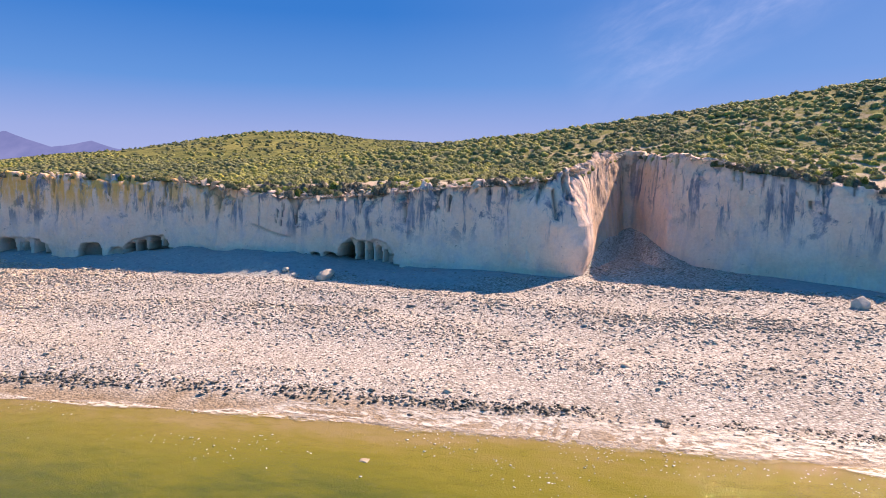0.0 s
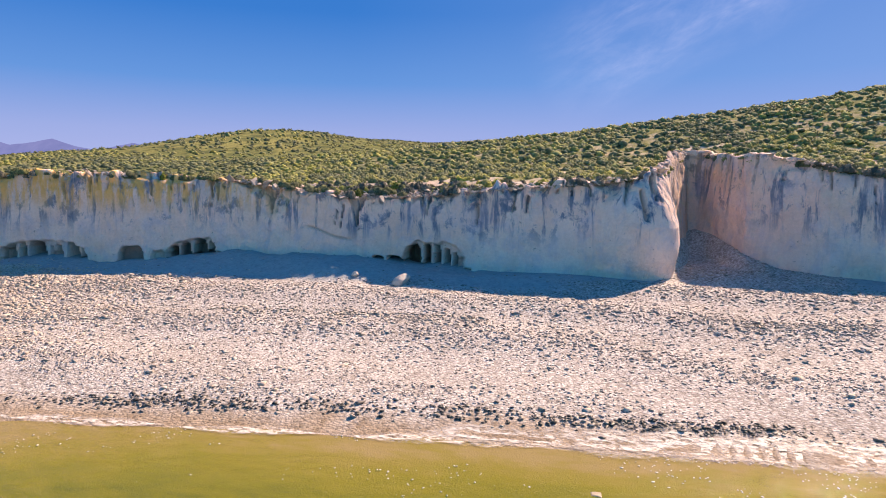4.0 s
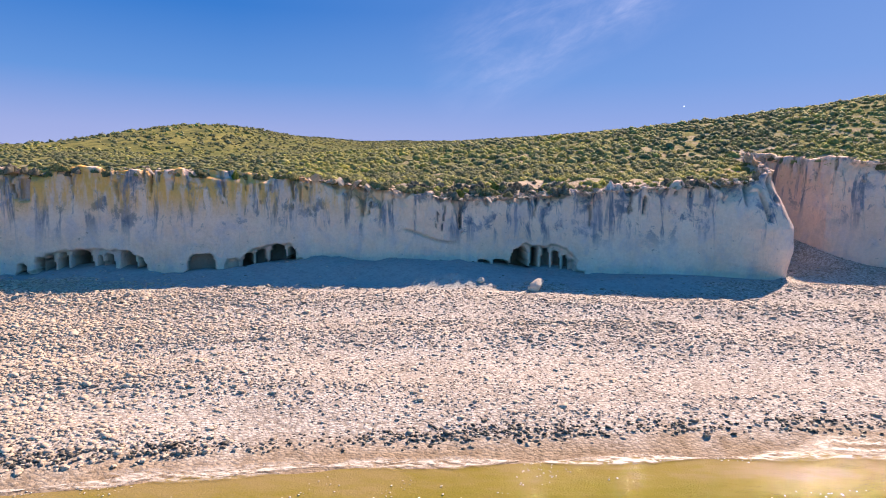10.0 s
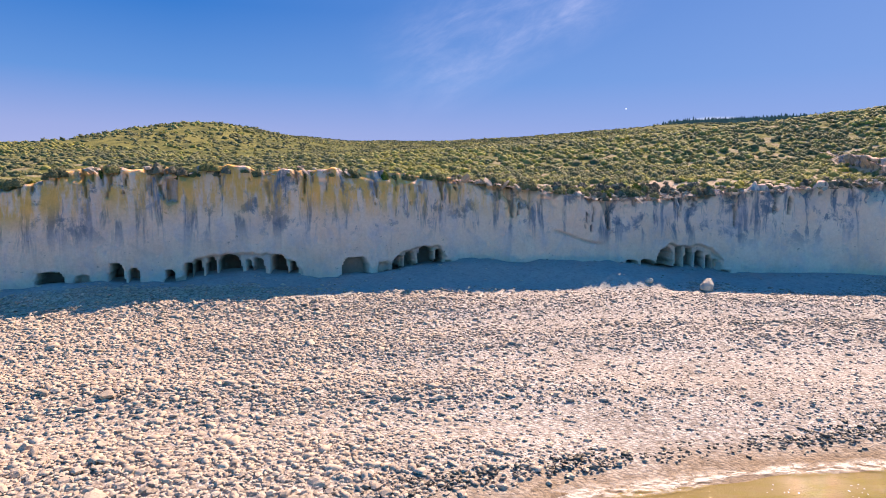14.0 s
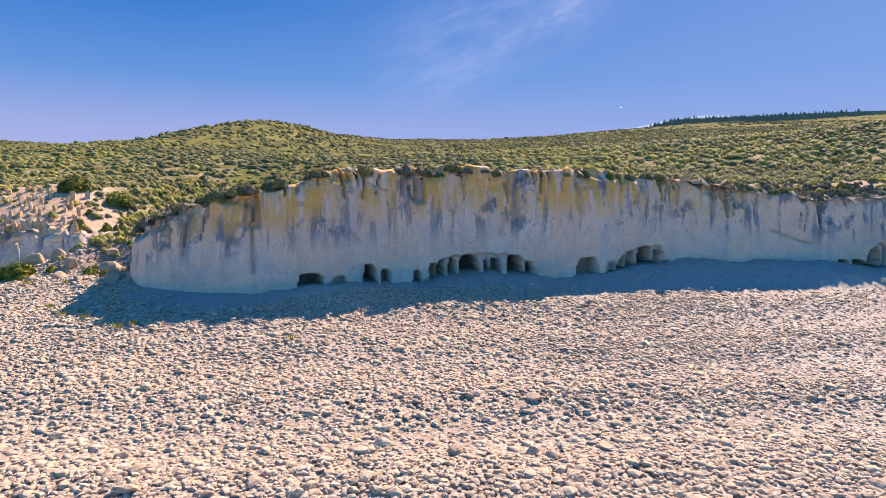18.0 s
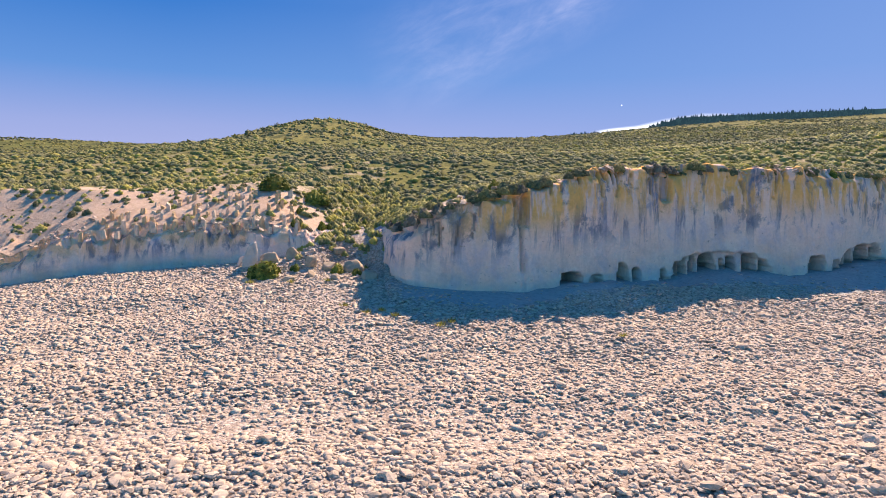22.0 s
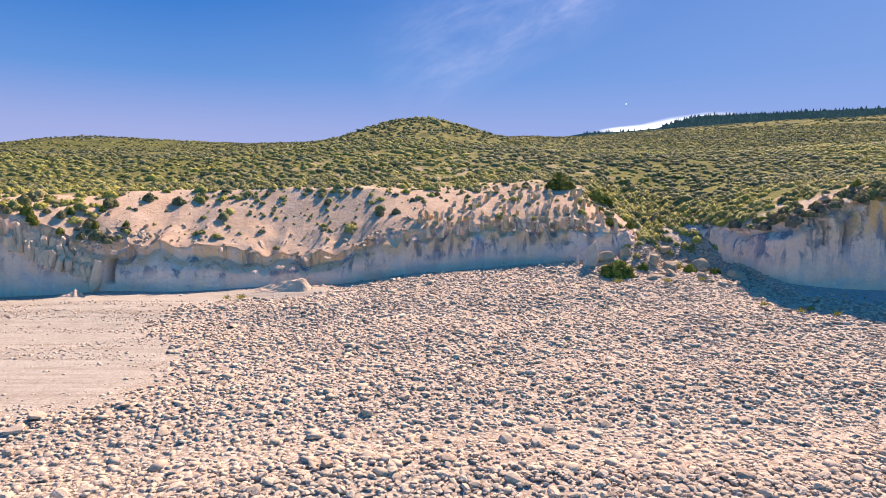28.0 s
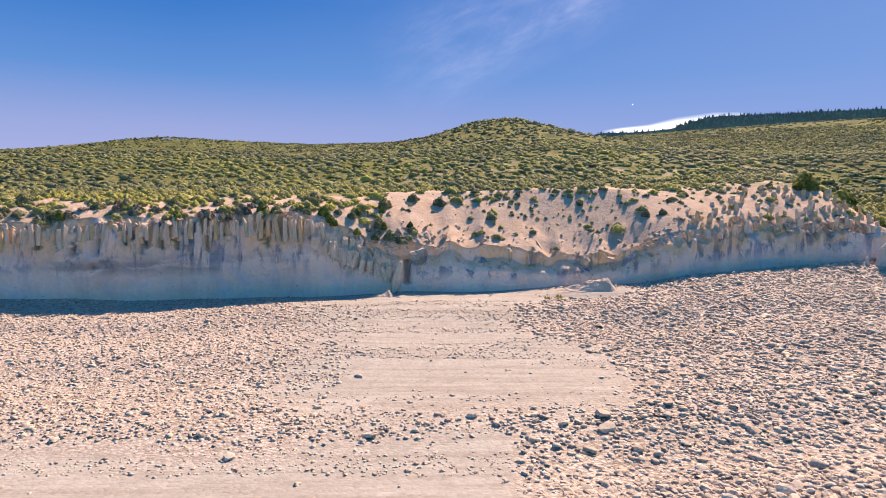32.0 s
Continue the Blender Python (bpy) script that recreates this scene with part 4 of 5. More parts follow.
# gravel streaks on the bare sand of the landing
x, y = strew(46000, -140, -104, 13.5, 43, lambda x, y: sandy(x, y) * smooth(0.44, 0.60, fbm(x * 0.10, y * 0.75, 4, 151)) * 0.75)
lay("gravel", SMALL, x, y, np.clip(rng.lognormal(-2.35, 0.35, len(x)), 0.05, 0.28), "fine gravel streaks on bare sand")
# crumbled blocks of tuff lying in patches along the rim
rim = np.random.default_rng(212)
x = rim.uniform(-76, 10, 1500)
back = rim.uniform(0.6, 3.4, 1500)
y = line_y(x) + back
ok = rim.random(1500) < smooth(3.6, 1.4, back) * smooth(0.42, 0.60, fbm(x * 0.32, y * 0.5, 4, 211))
x, y = x[ok], y[ok]
size = np.clip(rim.lognormal(-0.95, 0.35, len(x)), 0.2, 0.8)
V, Fc, W = scatter(SMALL, np.stack([x, y, hill_z(x, y) + 0.22 * size], 1), size, rim.uniform(0, 6.28, len(x)), rim, 0.2)
tagged(new("rubble", mesh_np("rubble", V, Fc, M_SOIL_PALE, False)), "cream tuff rubble crumbling along the rim of the bluff", "rubble", "", "stuff")
# dark wet stones at the water's edge
n = 9500
x = rng.uniform(-60, 42, n)
d = np.abs(rng.normal(1.75, 0.36, n))
ok = rng.random(n) < np.clip(0.05 + 1.5 * fbm(x * 0.35, d * 0.6, 3, 55) ** 2, 0, 1)
x, d = x[ok], d[ok]
y = shore(x) + d
lay("wet_stones", SMALL, x, y, np.clip(rng.lognormal(-2.02, 0.34, len(x)), 0.07, 0.34), "dark wet stones along the water line", M_WET)

# patches of larger, darker cobbles in a broken line along the middle of the beach
n = 5200
x = rng.uniform(-112, 8, n)
y = np.interp(x, (-112, -105, -75, -42, -10, 8), (28, 27, 27, 32, 36, 37)) + rng.normal(0, 0.9, n)
ok = (fbm(x * 0.22, y * 0.5, 3, 59) > 0.58) & (sandy(x, y) < 0.3)
x, y = x[ok], y[ok]
lay("dark_cobbles", SMALL, x, y, np.clip(rng.lognormal(-1.6, 0.3, len(x)), 0.12, 0.4), "grey weathered cobbles in loose patches", M_GREYSTONE, ground, 0.12)

# single stones of the stretch that the walk passes nearest
protos = []
for v_, f_ in FINE:
    protos.append(mesh_np("stone", v_, f_, M_STONE_ONE, False))
n = 300
x, y = rng.uniform(-128, -48, n), rng.uniform(15.5, 24, n)
big = np.clip(rng.lognormal(-1.15, 0.28, n), 0.2, 0.6)
sd = sandy(x, y)
for i in range(n):
    s = big[i] * (0.55 if sd[i] > 0.5 else 1.0)
    if sd[i] > 0.5 and rng.random() < 0.8:
        x[i] = rng.uniform(-108, -48)
    st = part("stone", protos[i % len(protos)], ground)
    st.matrix_basis = pose(x[i], y[i], float(beach_z(x[i], y[i])) + s * 0.12, rng.normal(0, 8), rng.normal(0, 8), rng.uniform(0, 360)) @ Matrix.Diagonal((s, s, s, 1))

# foam along the water's edge
for x0, x1, off, wid in ((-25, -18.5, -0.35, 0.4), (-18, -10.5, -0.3, 0.5), (-10.5, -5.5, -0.25, 0.45), (-15, 6, 0.3, 1.0), (-8, 40, 0.6, 1.25), (2, 40, 1.2, 0.6), (6, 40, -0.6, 0.5), (-32, -25, -0.1, 0.45), (-40, -31, 0.0, 0.55), (-47, -40, 0.05, 0.5)):
    t = np.arange(x0, x1, 0.12)
    a = np.linspace(-1, 1, 7)
    half = wid * np.clip(np.minimum(t - x0, x1 - t) / 2.0, 0.05, 1) * (0.5 + fbm(t * 0.5, 0 * t + x0, 4, 71))
    mid = shore(t) + off + 0.5 * (fbm(t * 0.35, 0 * t, 4, 73) - 0.5)
    gy = mid[None] + half[None] * a[:, None]
    gx = np.broadcast_to(t[None], gy.shape)
    gz = np.maximum(beach_z(gx, gy), -0.22) + 0.025
    tagged(new("foam", mesh_np("foam", np.stack([gx, gy, gz], -1).reshape(-1, 3), grid_faces(*gx.shape, True), M_FOAM, True,
                               {"edge": np.broadcast_to(smooth(1.0, 0.4, np.abs(a))[:, None], gx.shape)})), "broken white foam on the shallow water's edge", "foam", "foam strips", "stuff")

# white flecks laid on the shallows in place of sun sparkles
n = 3200
x = rng.uniform(-42, 30, n)
d = 0.2 + 4.6 * rng.random(n) ** 1.5
ok = fbm(x * 0.45, d * 0.6, 3, 75) > 0.63 - 0.13 * smooth(-16, -6, x) * smooth(3.0, 1.0, d)
x, d = x[ok], d[ok]
V, Fc, W = scatter(PEBBLE, np.stack([x, shore(x) - d, np.full(len(x), -0.225)], 1), rng.uniform(0.03, 0.075, len(x)), rng.uniform(0, 6.28, len(x)), rng, 0.02, np.full(len(x), 0.3), 0.5)
tagged(new("froth_flecks", mesh_np("froth_flecks", V, Fc, M_GLINT)), "small white flecks standing in for sun glints on the shallow water", "foam", "", "stuff")

M_TUFT = mat_bush("yellow_tuft_leaves", (0.20, 0.19, 0.05), (0.33, 0.31, 0.08), (0.46, 0.42, 0.15))

# ---- scrub ----
rng = np.random.default_rng(12)


def clump(rng, leaves, leaf, width=1.0, height=0.62, core=1, spread=0.3, m=4):
    """A low shrub one metre across: a few rounded cushions, each a lumpy core under short sprays of leaves."""
    V, Fc = [], []
    mids = [np.array([0.0, 0.0, 0.0])] + [np.array([0.24 * np.cos(q), 0.24 * np.sin(q), -0.04]) for q in rng.uniform(0, 2.1) + np.arange(m - 1) * 6.28 / max(m - 1, 1) + rng.normal(size=m - 1) * 0.3]
    big = 0.42 if m == 1 else 0.36 if m == 2 else 0.30
    dims = [np.array([big * width, big * width, height * 0.9]) * rng.uniform(0.85, 1.1)] + [np.array([0.23 * width, 0.23 * width, height * 0.66]) * rng.uniform(0.75, 1.2) for _ in range(m - 1)]
    for i in range(leaves):
        q = i % m
        d = rng.normal(size=3)
        d[2] = abs(d[2]) * 0.9 + 0.03
        d /= np.linalg.norm(d)
        c = d * dims[q] * rng.uniform(0.95, 1.12) + mids[q]
        c[2] = max(c[2], 0.03)
        nrm = d / dims[q]
        nrm = nrm / np.linalg.norm(nrm) + rng.normal(size=3) * spread
        nrm /= np.linalg.norm(nrm)
        side = np.cross(nrm, rng.normal(size=3))
        side /= np.linalg.norm(side) + 1e-9
        up = np.cross(nrm, side) + nrm * rng.uniform(0.0, 0.5)
        l = leaf * rng.uniform(0.7, 1.4)
        b = len(V)
        V += [c - side * l * 0.5 - up * l * 0.35, c + side * l * 0.5 - up * l * 0.35, c + up * l * 0.75]
        Fc.append((b, b + 1, b + 2))
    for q in range(m if core else 0):
        bm = bmesh.new()
        bmesh.ops.create_icosphere(bm, subdivisions=core, radius=1.0)
        v, f = bm_arrays(bm)
        v = v * dims[q] * (1 + 0.10 * rng.normal(size=(len(v), 1))) + mids[q]
        v[:, 2] = np.maximum(v[:, 2], -0.06)
        f = f[(v[f][:, :, 2] > -0.05).any(1)]
        used, f = np.unique(f, return_inverse=True)
        v, f = v[used], f.reshape(-1, 3)
        b = len(V)
        V += list(v)
        Fc += [tuple(p + b) for p in f]
    return np.array(V), np.array(Fc)


NEAR = [clump(rng, 50, 0.11, 1.0, 0.56, 1) for _ in range(9)]
MID = [clump(rng, 18, 0.17, 1.0, 0.54, 1, 0.3, 2) for _ in range(9)]
PLAINB = [clump(rng, 4, 0.34, 1.2, 0.42, 1, 0.3, 1) for _ in range(6)]
FARB = [clump(rng, 6, 0.28, 1.0, 0.54, 1, 0.3, 1) for _ in range(6)]



def scrub_density(x, y):
    v = y - line_y(x)
    dens = 0.74 + 0.26 * smooth(0.36, 0.56, fbm(x * 0.16, y * 0.16, 4, 101))
    dens = dens * (smooth(0.30, 0.50, fbm(x * 0.45, y * 0.45, 3, 107)) * (0.4 + 0.6 * smooth(0.8, 2.5, v)) * smooth(5.5, 2.5, v) + smooth(2.5, 5.5, v))
    bare = smooth(-86, -90, x) * smooth(-128, -122, x) * smooth(10.5, 6.0, v + 4 * (fbm(x * 0.3, y * 0.3, 3, 103) - 0.5))
    return dens * (1 - 0.93 * bare) * (1 - 0.75 * smooth(-85, -87, x) * smooth(-92, -88, x) * smooth(6, 4, v))


def grow(name, shapes, n, v0, v1, lo, hi, label, power=1.0, tone=0.0):
    x = rng.uniform(-330 if v1 > 250 else -230 if v1 > 60 else -175, 420 if v1 > 250 else 110 if v1 > 60 else 45, n)
    v = v0 + (v1 - v0) * rng.random(n) ** power
    y = line_y(x) + v
    seen = (x < 0.85 * y + 6) & (x > -124 - 0.78 * y)
    ok = seen & (rng.random(n) < scrub_density(x, y) * (1 - 0.35 * smooth(-30, -75, x) * smooth(30, 60, v)))
    x, y, v = x[ok], y[ok], v[ok]
    level = smooth(-20, -75, x) * (1 - np.exp(-(((x + 102) / 30) ** 2) - ((y - 150) / 55) ** 2))
    size = rng.uniform(lo, hi, len(x)) * (0.7 + 0.6 * rng.random(len(x))) * (1 - 0.25 * level * smooth(35, 70, v))
    pos = np.stack([x, y, hill_z(x, y) - 0.03], 1)
    V, Fc, W = scatter(shapes, pos, size, rng.uniform(0, 6.28, len(x)), rng, 0.10, rng.uniform(0.45, 0.88, len(x)) * (1 - 0.35 * level * smooth(8, 30, v)), 0.4)
    zone = fbm(x * 0.07, y * 0.07, 3, 111)
    hue = np.clip(rng.normal(0.22 + tone, 0.2, len(x)) + (zone - 0.5) * 0.9 + 0.12 * smooth(14, 4, v) - 0.1 * smooth(20, 60, v), 0, 1)
    tagged(new(name, mesh_np(name, V, Fc, M_LEAF, True, {"hue": hue[W]})), label, "scrub", "", "stuff")


grow("scrub", PLAINB, 17000, 185, 560, 1.1, 1.9, "dark scrub dotted over the far plain", 0.85, -0.1)
grow("scrub", NEAR, 1100, 0.7, 2.4, 0.5, 1.1, "grey sagebrush along the very rim of the bluff", 1.0, -0.28)
grow("scrub", NEAR, 8600, 1.0, 16, 0.55, 1.15, "green and yellow-green sagebrush scrub above the bluff", 0.9)
grow("scrub", MID, 17500, 14, 50, 0.6, 1.25, "sagebrush scrub on the rising hillside", 0.9)
grow("scrub", FARB, 26000, 47, 200, 0.9, 1.6, "distant sagebrush scrub on the hills", 0.8)

# grey twiggy brush hanging over the rim
TWIGS = [clump(rng, 90, 0.10, 1.0, 0.55, 2, 0.6) for _ in range(6)]
x = rng.uniform(-165, 40, 900)
v = rng.uniform(0.3, 2.4, len(x))
ok = (fbm(x * 0.35, v * 0.3, 3, 205) > 0.55) & ((x > -84) | (x < -122)) & ((x > -1) | (x < -5))
x, v = x[ok], v[ok]
y = line_y(x) + v
V, Fc, W = scatter(TWIGS, np.stack([x, y, hill_z(x, y) - 0.05], 1), rng.uniform(0.4, 1.3, len(x)), rng.uniform(0, 6.28, len(x)), rng, 0.15)
tagged(new("dry_brush", mesh_np("dry_brush", V, Fc, M_DRY, False)), "grey leafless brush along the rim of the bluff", "brush", "", "stuff")

# thick scrub down the gully
x = rng.uniform(-87.5, -77.5, 420)
v = 0.6 + 13 * rng.random(len(x))
ok = np.abs(x + 81.5 - 0.2 * v) < 2.2 + 0.28 * v
x, v = x[ok], v[ok]
y = line_y(x) + v
V, Fc, W = scatter(NEAR, np.stack([x, y, hill_z(x, y) - 0.03], 1), rng.uniform(0.45, 1.1, len(x)), rng.uniform(0, 6.28, len(x)), rng, 0.1)
tagged(new("scrub", mesh_np("scrub", V, Fc, M_LEAF, True, {"hue": np.clip(rng.normal(0.42, 0.2, len(x)), 0, 1)[W]})), "thick green scrub filling the small gully", "scrub", "", "stuff")

# bushes on the stony ramp at the mouth of the gully
x = rng.uniform(-85.5, -78.6, 150)
y = 42.0 + 7.5 * rng.random(len(x)) ** 0.7
ok = (y < line_y(x) + 1.2) & (fbm(x * 0.5, y * 0.5, 3, 215) > 0.40)
x, y = x[ok], y[ok]
V, Fc, W = scatter(NEAR, np.stack([x, y, beach_z(x, y) - 0.02], 1), rng.uniform(0.4, 1.05, len(x)), rng.uniform(0, 6.28, len(x)), rng, 0.1)
tagged(new("scrub", mesh_np("scrub", V, Fc, M_LEAF, True, {"hue": np.clip(rng.normal(0.45, 0.2, len(x)), 0, 1)[W]})), "low green bushes among the stones of the gully mouth", "scrub", "", "stuff")

# small bushes dotted over the bare slope
x = rng.uniform(-125, -84, 460)
v = rng.uniform(1.8, 10.5, len(x))
ok = rng.random(len(x)) < smooth(1.0, 8.5, v + 5 * (fbm(x * 0.25, v * 0.25, 3, 211) - 0.5))
x, v = x[ok], v[ok]
y = line_y(x) + v
size = rng.uniform(0.2, 0.48, len(x))
V, Fc, W = scatter(NEAR, np.stack([x, y, hill_z(x, y) - 0.02], 1), size, rng.uniform(0, 6.28, len(x)), rng, 0.1)
tagged(new("scrub", mesh_np("scrub", V, Fc, M_LEAF, True, {"hue": np.clip(rng.normal(0.34, 0.15, len(x)), 0, 1)[W]})), "small grey-green bushes dotted over the bare slope", "scrub", "", "stuff")

# single shrubs along the rim and at the foot of the slope
SAGE, GREEN, DRY = [], [], []
for kind, mats, store, hgt in (("sagebrush", M_SAGE, SAGE, 0.62), ("shrub", M_GREEN, GREEN, 0.75), ("dry_bush", M_DRY, DRY, 0.55)):
    for _ in range(3):
        v_, f_ = clump(rng, 420 if kind != "dry_bush" else 300, 0.105 if kind != "dry_bush" else 0.12, 1.0, hgt, 2 if kind != "dry_bush" else 0)
        store.append(mesh_np(kind, v_, f_, mats, False))
STEMS = []
for i in range(4):
    bm = bmesh.new()
    for j in range(3):
        a = i * 1.7 + j * 0.35
        r = bmesh.ops.create_cone(bm, segments=5, radius1=0.024 - 0.004 * j, radius2=0.006, depth=0.5 + 0.06 * j)
        bmesh.ops.transform(bm, verts=r["verts"], matrix=pose(0.10 * math.cos(a), 0.10 * math.sin(a), 0.2, -18 * math.sin(a) - 4 * j, 18 * math.cos(a) + 4 * j, 0))
    me = bpy.data.meshes.new("stem")
    bm.to_mesh(me)
    bm.free()
    me.materials.append(M_STEM)
    STEMS.append(me)


def shrub(name, meshes, i, x, y, z, s, label, group, tall=1.0):
    ob = new(name)
    ob.empty_display_size = 0.1
    ob.matrix_basis = pose(x, y, z, 0, 0, rng.uniform(0, 360)) @ Matrix.Diagonal((s, s, s * tall, 1))
    part("foliage", meshes[i % len(meshes)], ob)
    for me in STEMS[i % 2 :: 2]:
        part("stem", me, ob, "brown woody stem")
    return tagged(ob, label, "bush", group)


n = 0
while n < 280:
    x = rng.uniform(-160, 24)
    if -87 > x > -121 or -5 < x < -1:
        continue
    v = rng.uniform(0.7, 2.2) if rng.random() < 0.75 else rng.uniform(2, 5)
    y = float(line_y(x)) + v
    q = rng.random()
    s = rng.uniform(0.55, 1.2)
    if q < 0.5:
        shrub("sagebrush", SAGE, n, x, y, float(hill_z(x, y)) - 0.08, s, "grey-green sagebrush on the rim of the bluff", "rim shrubs")
    elif q < 0.75:
        shrub("shrub", GREEN, n, x, y, float(hill_z(x, y)) - 0.08, s * 0.85, "yellow-green shrub on the rim of the bluff", "rim shrubs")
    else:
        shrub("dry_bush", DRY, n, x, y, float(hill_z(x, y)) - 0.1, s * 0.9, "dry twiggy brown bush on the rim", "rim shrubs")
    n += 1
for i in range(104):
    x = rng.uniform(-77, -34) if i < 78 else rng.uniform(-34, -6)
    y = float(line_y(x)) + rng.uniform(0.35, 1.3)
    shrub("sagebrush", SAGE, i, x, y, float(hill_z(x, y)) + 0.02, rng.uniform(0.6, 1.3), "dark grey-green sagebrush leaning over the rim of the bluff", "rim shrubs", rng.uniform(0.6, 0.9))
for x, y, s, tall in ((-86.9, 41.2, 2.5, 0.75), (-82.0, 41.3, 1.0, 0.9), (-84.9, 41.9, 0.9, 0.8), (-80.6, 40.6, 0.8, 1.1)):
    shrub("shrub", GREEN, int(x) % 3, x, y, float(beach_z(x, y)) - 0.1, s, "bright green leafy shrub among the stones below the gully", "gully shrubs", tall)
for x, y, s in ((-88.8, 52.0, 2.7), (-85.4, 52.3, 2.5)):
    shrub("shrub", GREEN, int(x) % 3, x, y, float(hill_z(x, y)) - 0.15, s, "large dark green shrub at the head of the pale slope", "slope shrubs", 0.62)
for i, (x, v, s) in enumerate(((-102.2, 3.4, 1.1), (-103.4, 3.7, 1.2), (-101.0, 5.2, 0.8), (-108, 6.6, 1.0), (-116, 5.4, 0.6), (-119.5, 6.5, 1.6), (-121.6, 6.2, 1.5), (-118, 7.4, 1.4),
                              (-113, 7.8, 0.9), (-105.6, 3.8, 1.0), (-99, 6.4, 0.9), (-96.5, 5.4, 0.8), (-123.8, 4.6, 1.8), (-111.0, 5.2, 0.5), (-94, 6.8, 0.9), (-91.5, 7.0, 1.0))):
    y = float(line_y(x)) + v
    shrub("sagebrush", SAGE, i, x, y, float(hill_z(x, y)) - 0.08, s * 0.72, "grey-green sagebrush on the bare pale slope", "slope shrubs")

# ---- rocks, blocks and columns ----
rng = np.random.default_rng(33)


def rock_mesh(name, dims, rough, cuts, mats, taper=0.0, boxy=0.8):
    bm = bmesh.new()
    bmesh.ops.create_icosphere(bm, subdivisions=4, radius=0.5)
    v, f = bm_arrays(bm)
    v = np.sign(v) * np.abs(v / 0.5) ** boxy * 0.5
    for _ in range(cuts):
        d = rng.normal(size=3)
        d /= np.linalg.norm(d)
        hh = v @ d
        lim = rng.uniform(0.6, 0.8) * hh.max()
        v = v - np.outer(np.maximum(0, hh - lim) * 0.97, d)
    off = rng.uniform(0, 50)
    bumpy = (fbm(v[:, 0] * 4 + off, v[:, 1] * 4 + v[:, 2] * 3, 4, 3) - 0.5) * rough
    v[:, :2] *= (1 - taper * np.clip(v[:, 2:] + 0.5, 0, 1)) * (1 + 0.6 * taper)
    v = v * (1 + bumpy)[:, None] * np.array(dims)
    return mesh_np(name, v, f, mats)


def rock(name, x, y, dims, rough, cuts, label, turn=0.0, lift=0.25, mats=M_BLOCK, tilt=(0, 0), z=None, taper=0.0, boxy=0.8):
    ob = new(name, rock_mesh(name, dims, rough, cuts, mats, taper, boxy))
    zz = float(beach_z(x, y)) if z is None else z
    ob.matrix_basis = pose(x, y, zz + dims[2] * lift, tilt[0], tilt[1], turn)
    return tagged(ob, label, "rock")



def outcrop(x, y, lng, wide, high, steep, seed, label):
    """A low crumbling ledge whose crest climbs to one end."""
    u, w_ = np.meshgrid(np.linspace(-1, 1, 56), np.linspace(-1, 1, 30))
    crest = np.clip((u + 1) / (1 + steep), 0, 1) * smooth(1.0, steep - 0.12, u)
    shape = np.clip(1 - np.abs(w_ - 0.25 * (fbm(u * 2 + 9, 0 * u, 3, seed) - 0.5)) ** 1.3, 0, 1)
    z = high * crest * shape * (0.65 + 0.7 * fbm(u * 4 + 9, w_ * 3 + 9, 4, seed)) + 0.12 * high * (fbm(u * 9 + 20, w_ * 6 + 20, 3, seed + 1) - 0.5) - 0.12
    P3 = np.stack([x + u * lng / 2, y + w_ * wide / 2, beach_z(x + u * lng / 2, y + w_ * wide / 2) + z], -1)
    return tagged(new("outcrop", mesh_np("outcrop", P3.reshape(-1, 3), grid_faces(30, 56), M_LEDGE, False)), label, "rock")


M_FALLEN = mat_plain("weathered_tuff", (0.47, 0.385, 0.29), 0.95, 2.2, 0.12)
M_LEDGE = mat_plain("pale_sandstone", (0.62, 0.50, 0.40), 0.95, 2.0, 0.10)
outcrop(-109.9, 41.8, 5.0, 1.9, 0.85, 0.8, 3, "low crumbling ledge of pale sandstone at the edge of the sand")
outcrop(-123.6, 41.0, 2.2, 1.3, 0.6, 0.7, 8, "small pointed ledge of pale sandstone on the sand")
rock("boulder", -23.0, 42.1, (1.5, 1.15, 1.05), 0.22, 16, "pale rounded boulder alone on the upper beach", 20)
rock("boulder", 12.4, 41.6, (1.25, 1.0, 1.0), 0.3, 9, "grey-white boulder at the edge of the bluff's shadow", 70)
rock("boulder", -8.7, 18.4, (0.6, 0.4, 0.22), 0.3, 9, "low brown boulder just breaking the surface of the shallow water", 15, 0.0, M_FALLEN, (0, 0), -0.30)
rock("boulder", -26.9, 42.7, (0.6, 0.5, 0.45), 0.3, 9, "small pale boulder on a gravel mound", 10)
rock("rock_slab", -88.2, 43.0, (1.0, 0.55, 2.2), 0.2, 8, "pointed leaning slab of white tuff standing on the stones", 15, 0.30, M_BLOCK, (0, 12), None, 0.42, 0.65)
rock("rock_slab", -89.2, 43.4, (0.4, 0.25, 0.9), 0.2, 9, "small pointed slab of white tuff", 40, 0.3, M_BLOCK, (0, 20))
for x, y, d3, a in ((-79.6, 39.6, (1.5, 1.1, 1.1), 10), (-80.9, 42.0, (1.9, 1.2, 1.5), 30), (-82.8, 42.6, (1.7, 1.2, 1.0), -20), (-84.0, 42.6, (1.0, 0.8, 1.3), 60), (-83.6, 40.6, (1.2, 0.9, 0.7), 100),
                    (-85.0, 39.8, (1.1, 0.8, 0.6), 15), (-81.8, 39.6, (0.9, 0.7, 0.5), 140), (-87.2, 43.6, (1.6, 0.9, 1.3), 5), (-85.6, 44.0, (1.3, 1.0, 1.5), 80), (-82.4, 45.0, (1.2, 0.9, 0.9), 33)):
    rock("tuff_block", x, y, tuple(0.78 * q for q in d3), 0.3, 11, "fallen angular tuff block at the mouth of the gully", a, 0.2, M_FALLEN, (8, -7), None, 0.15, 0.5)
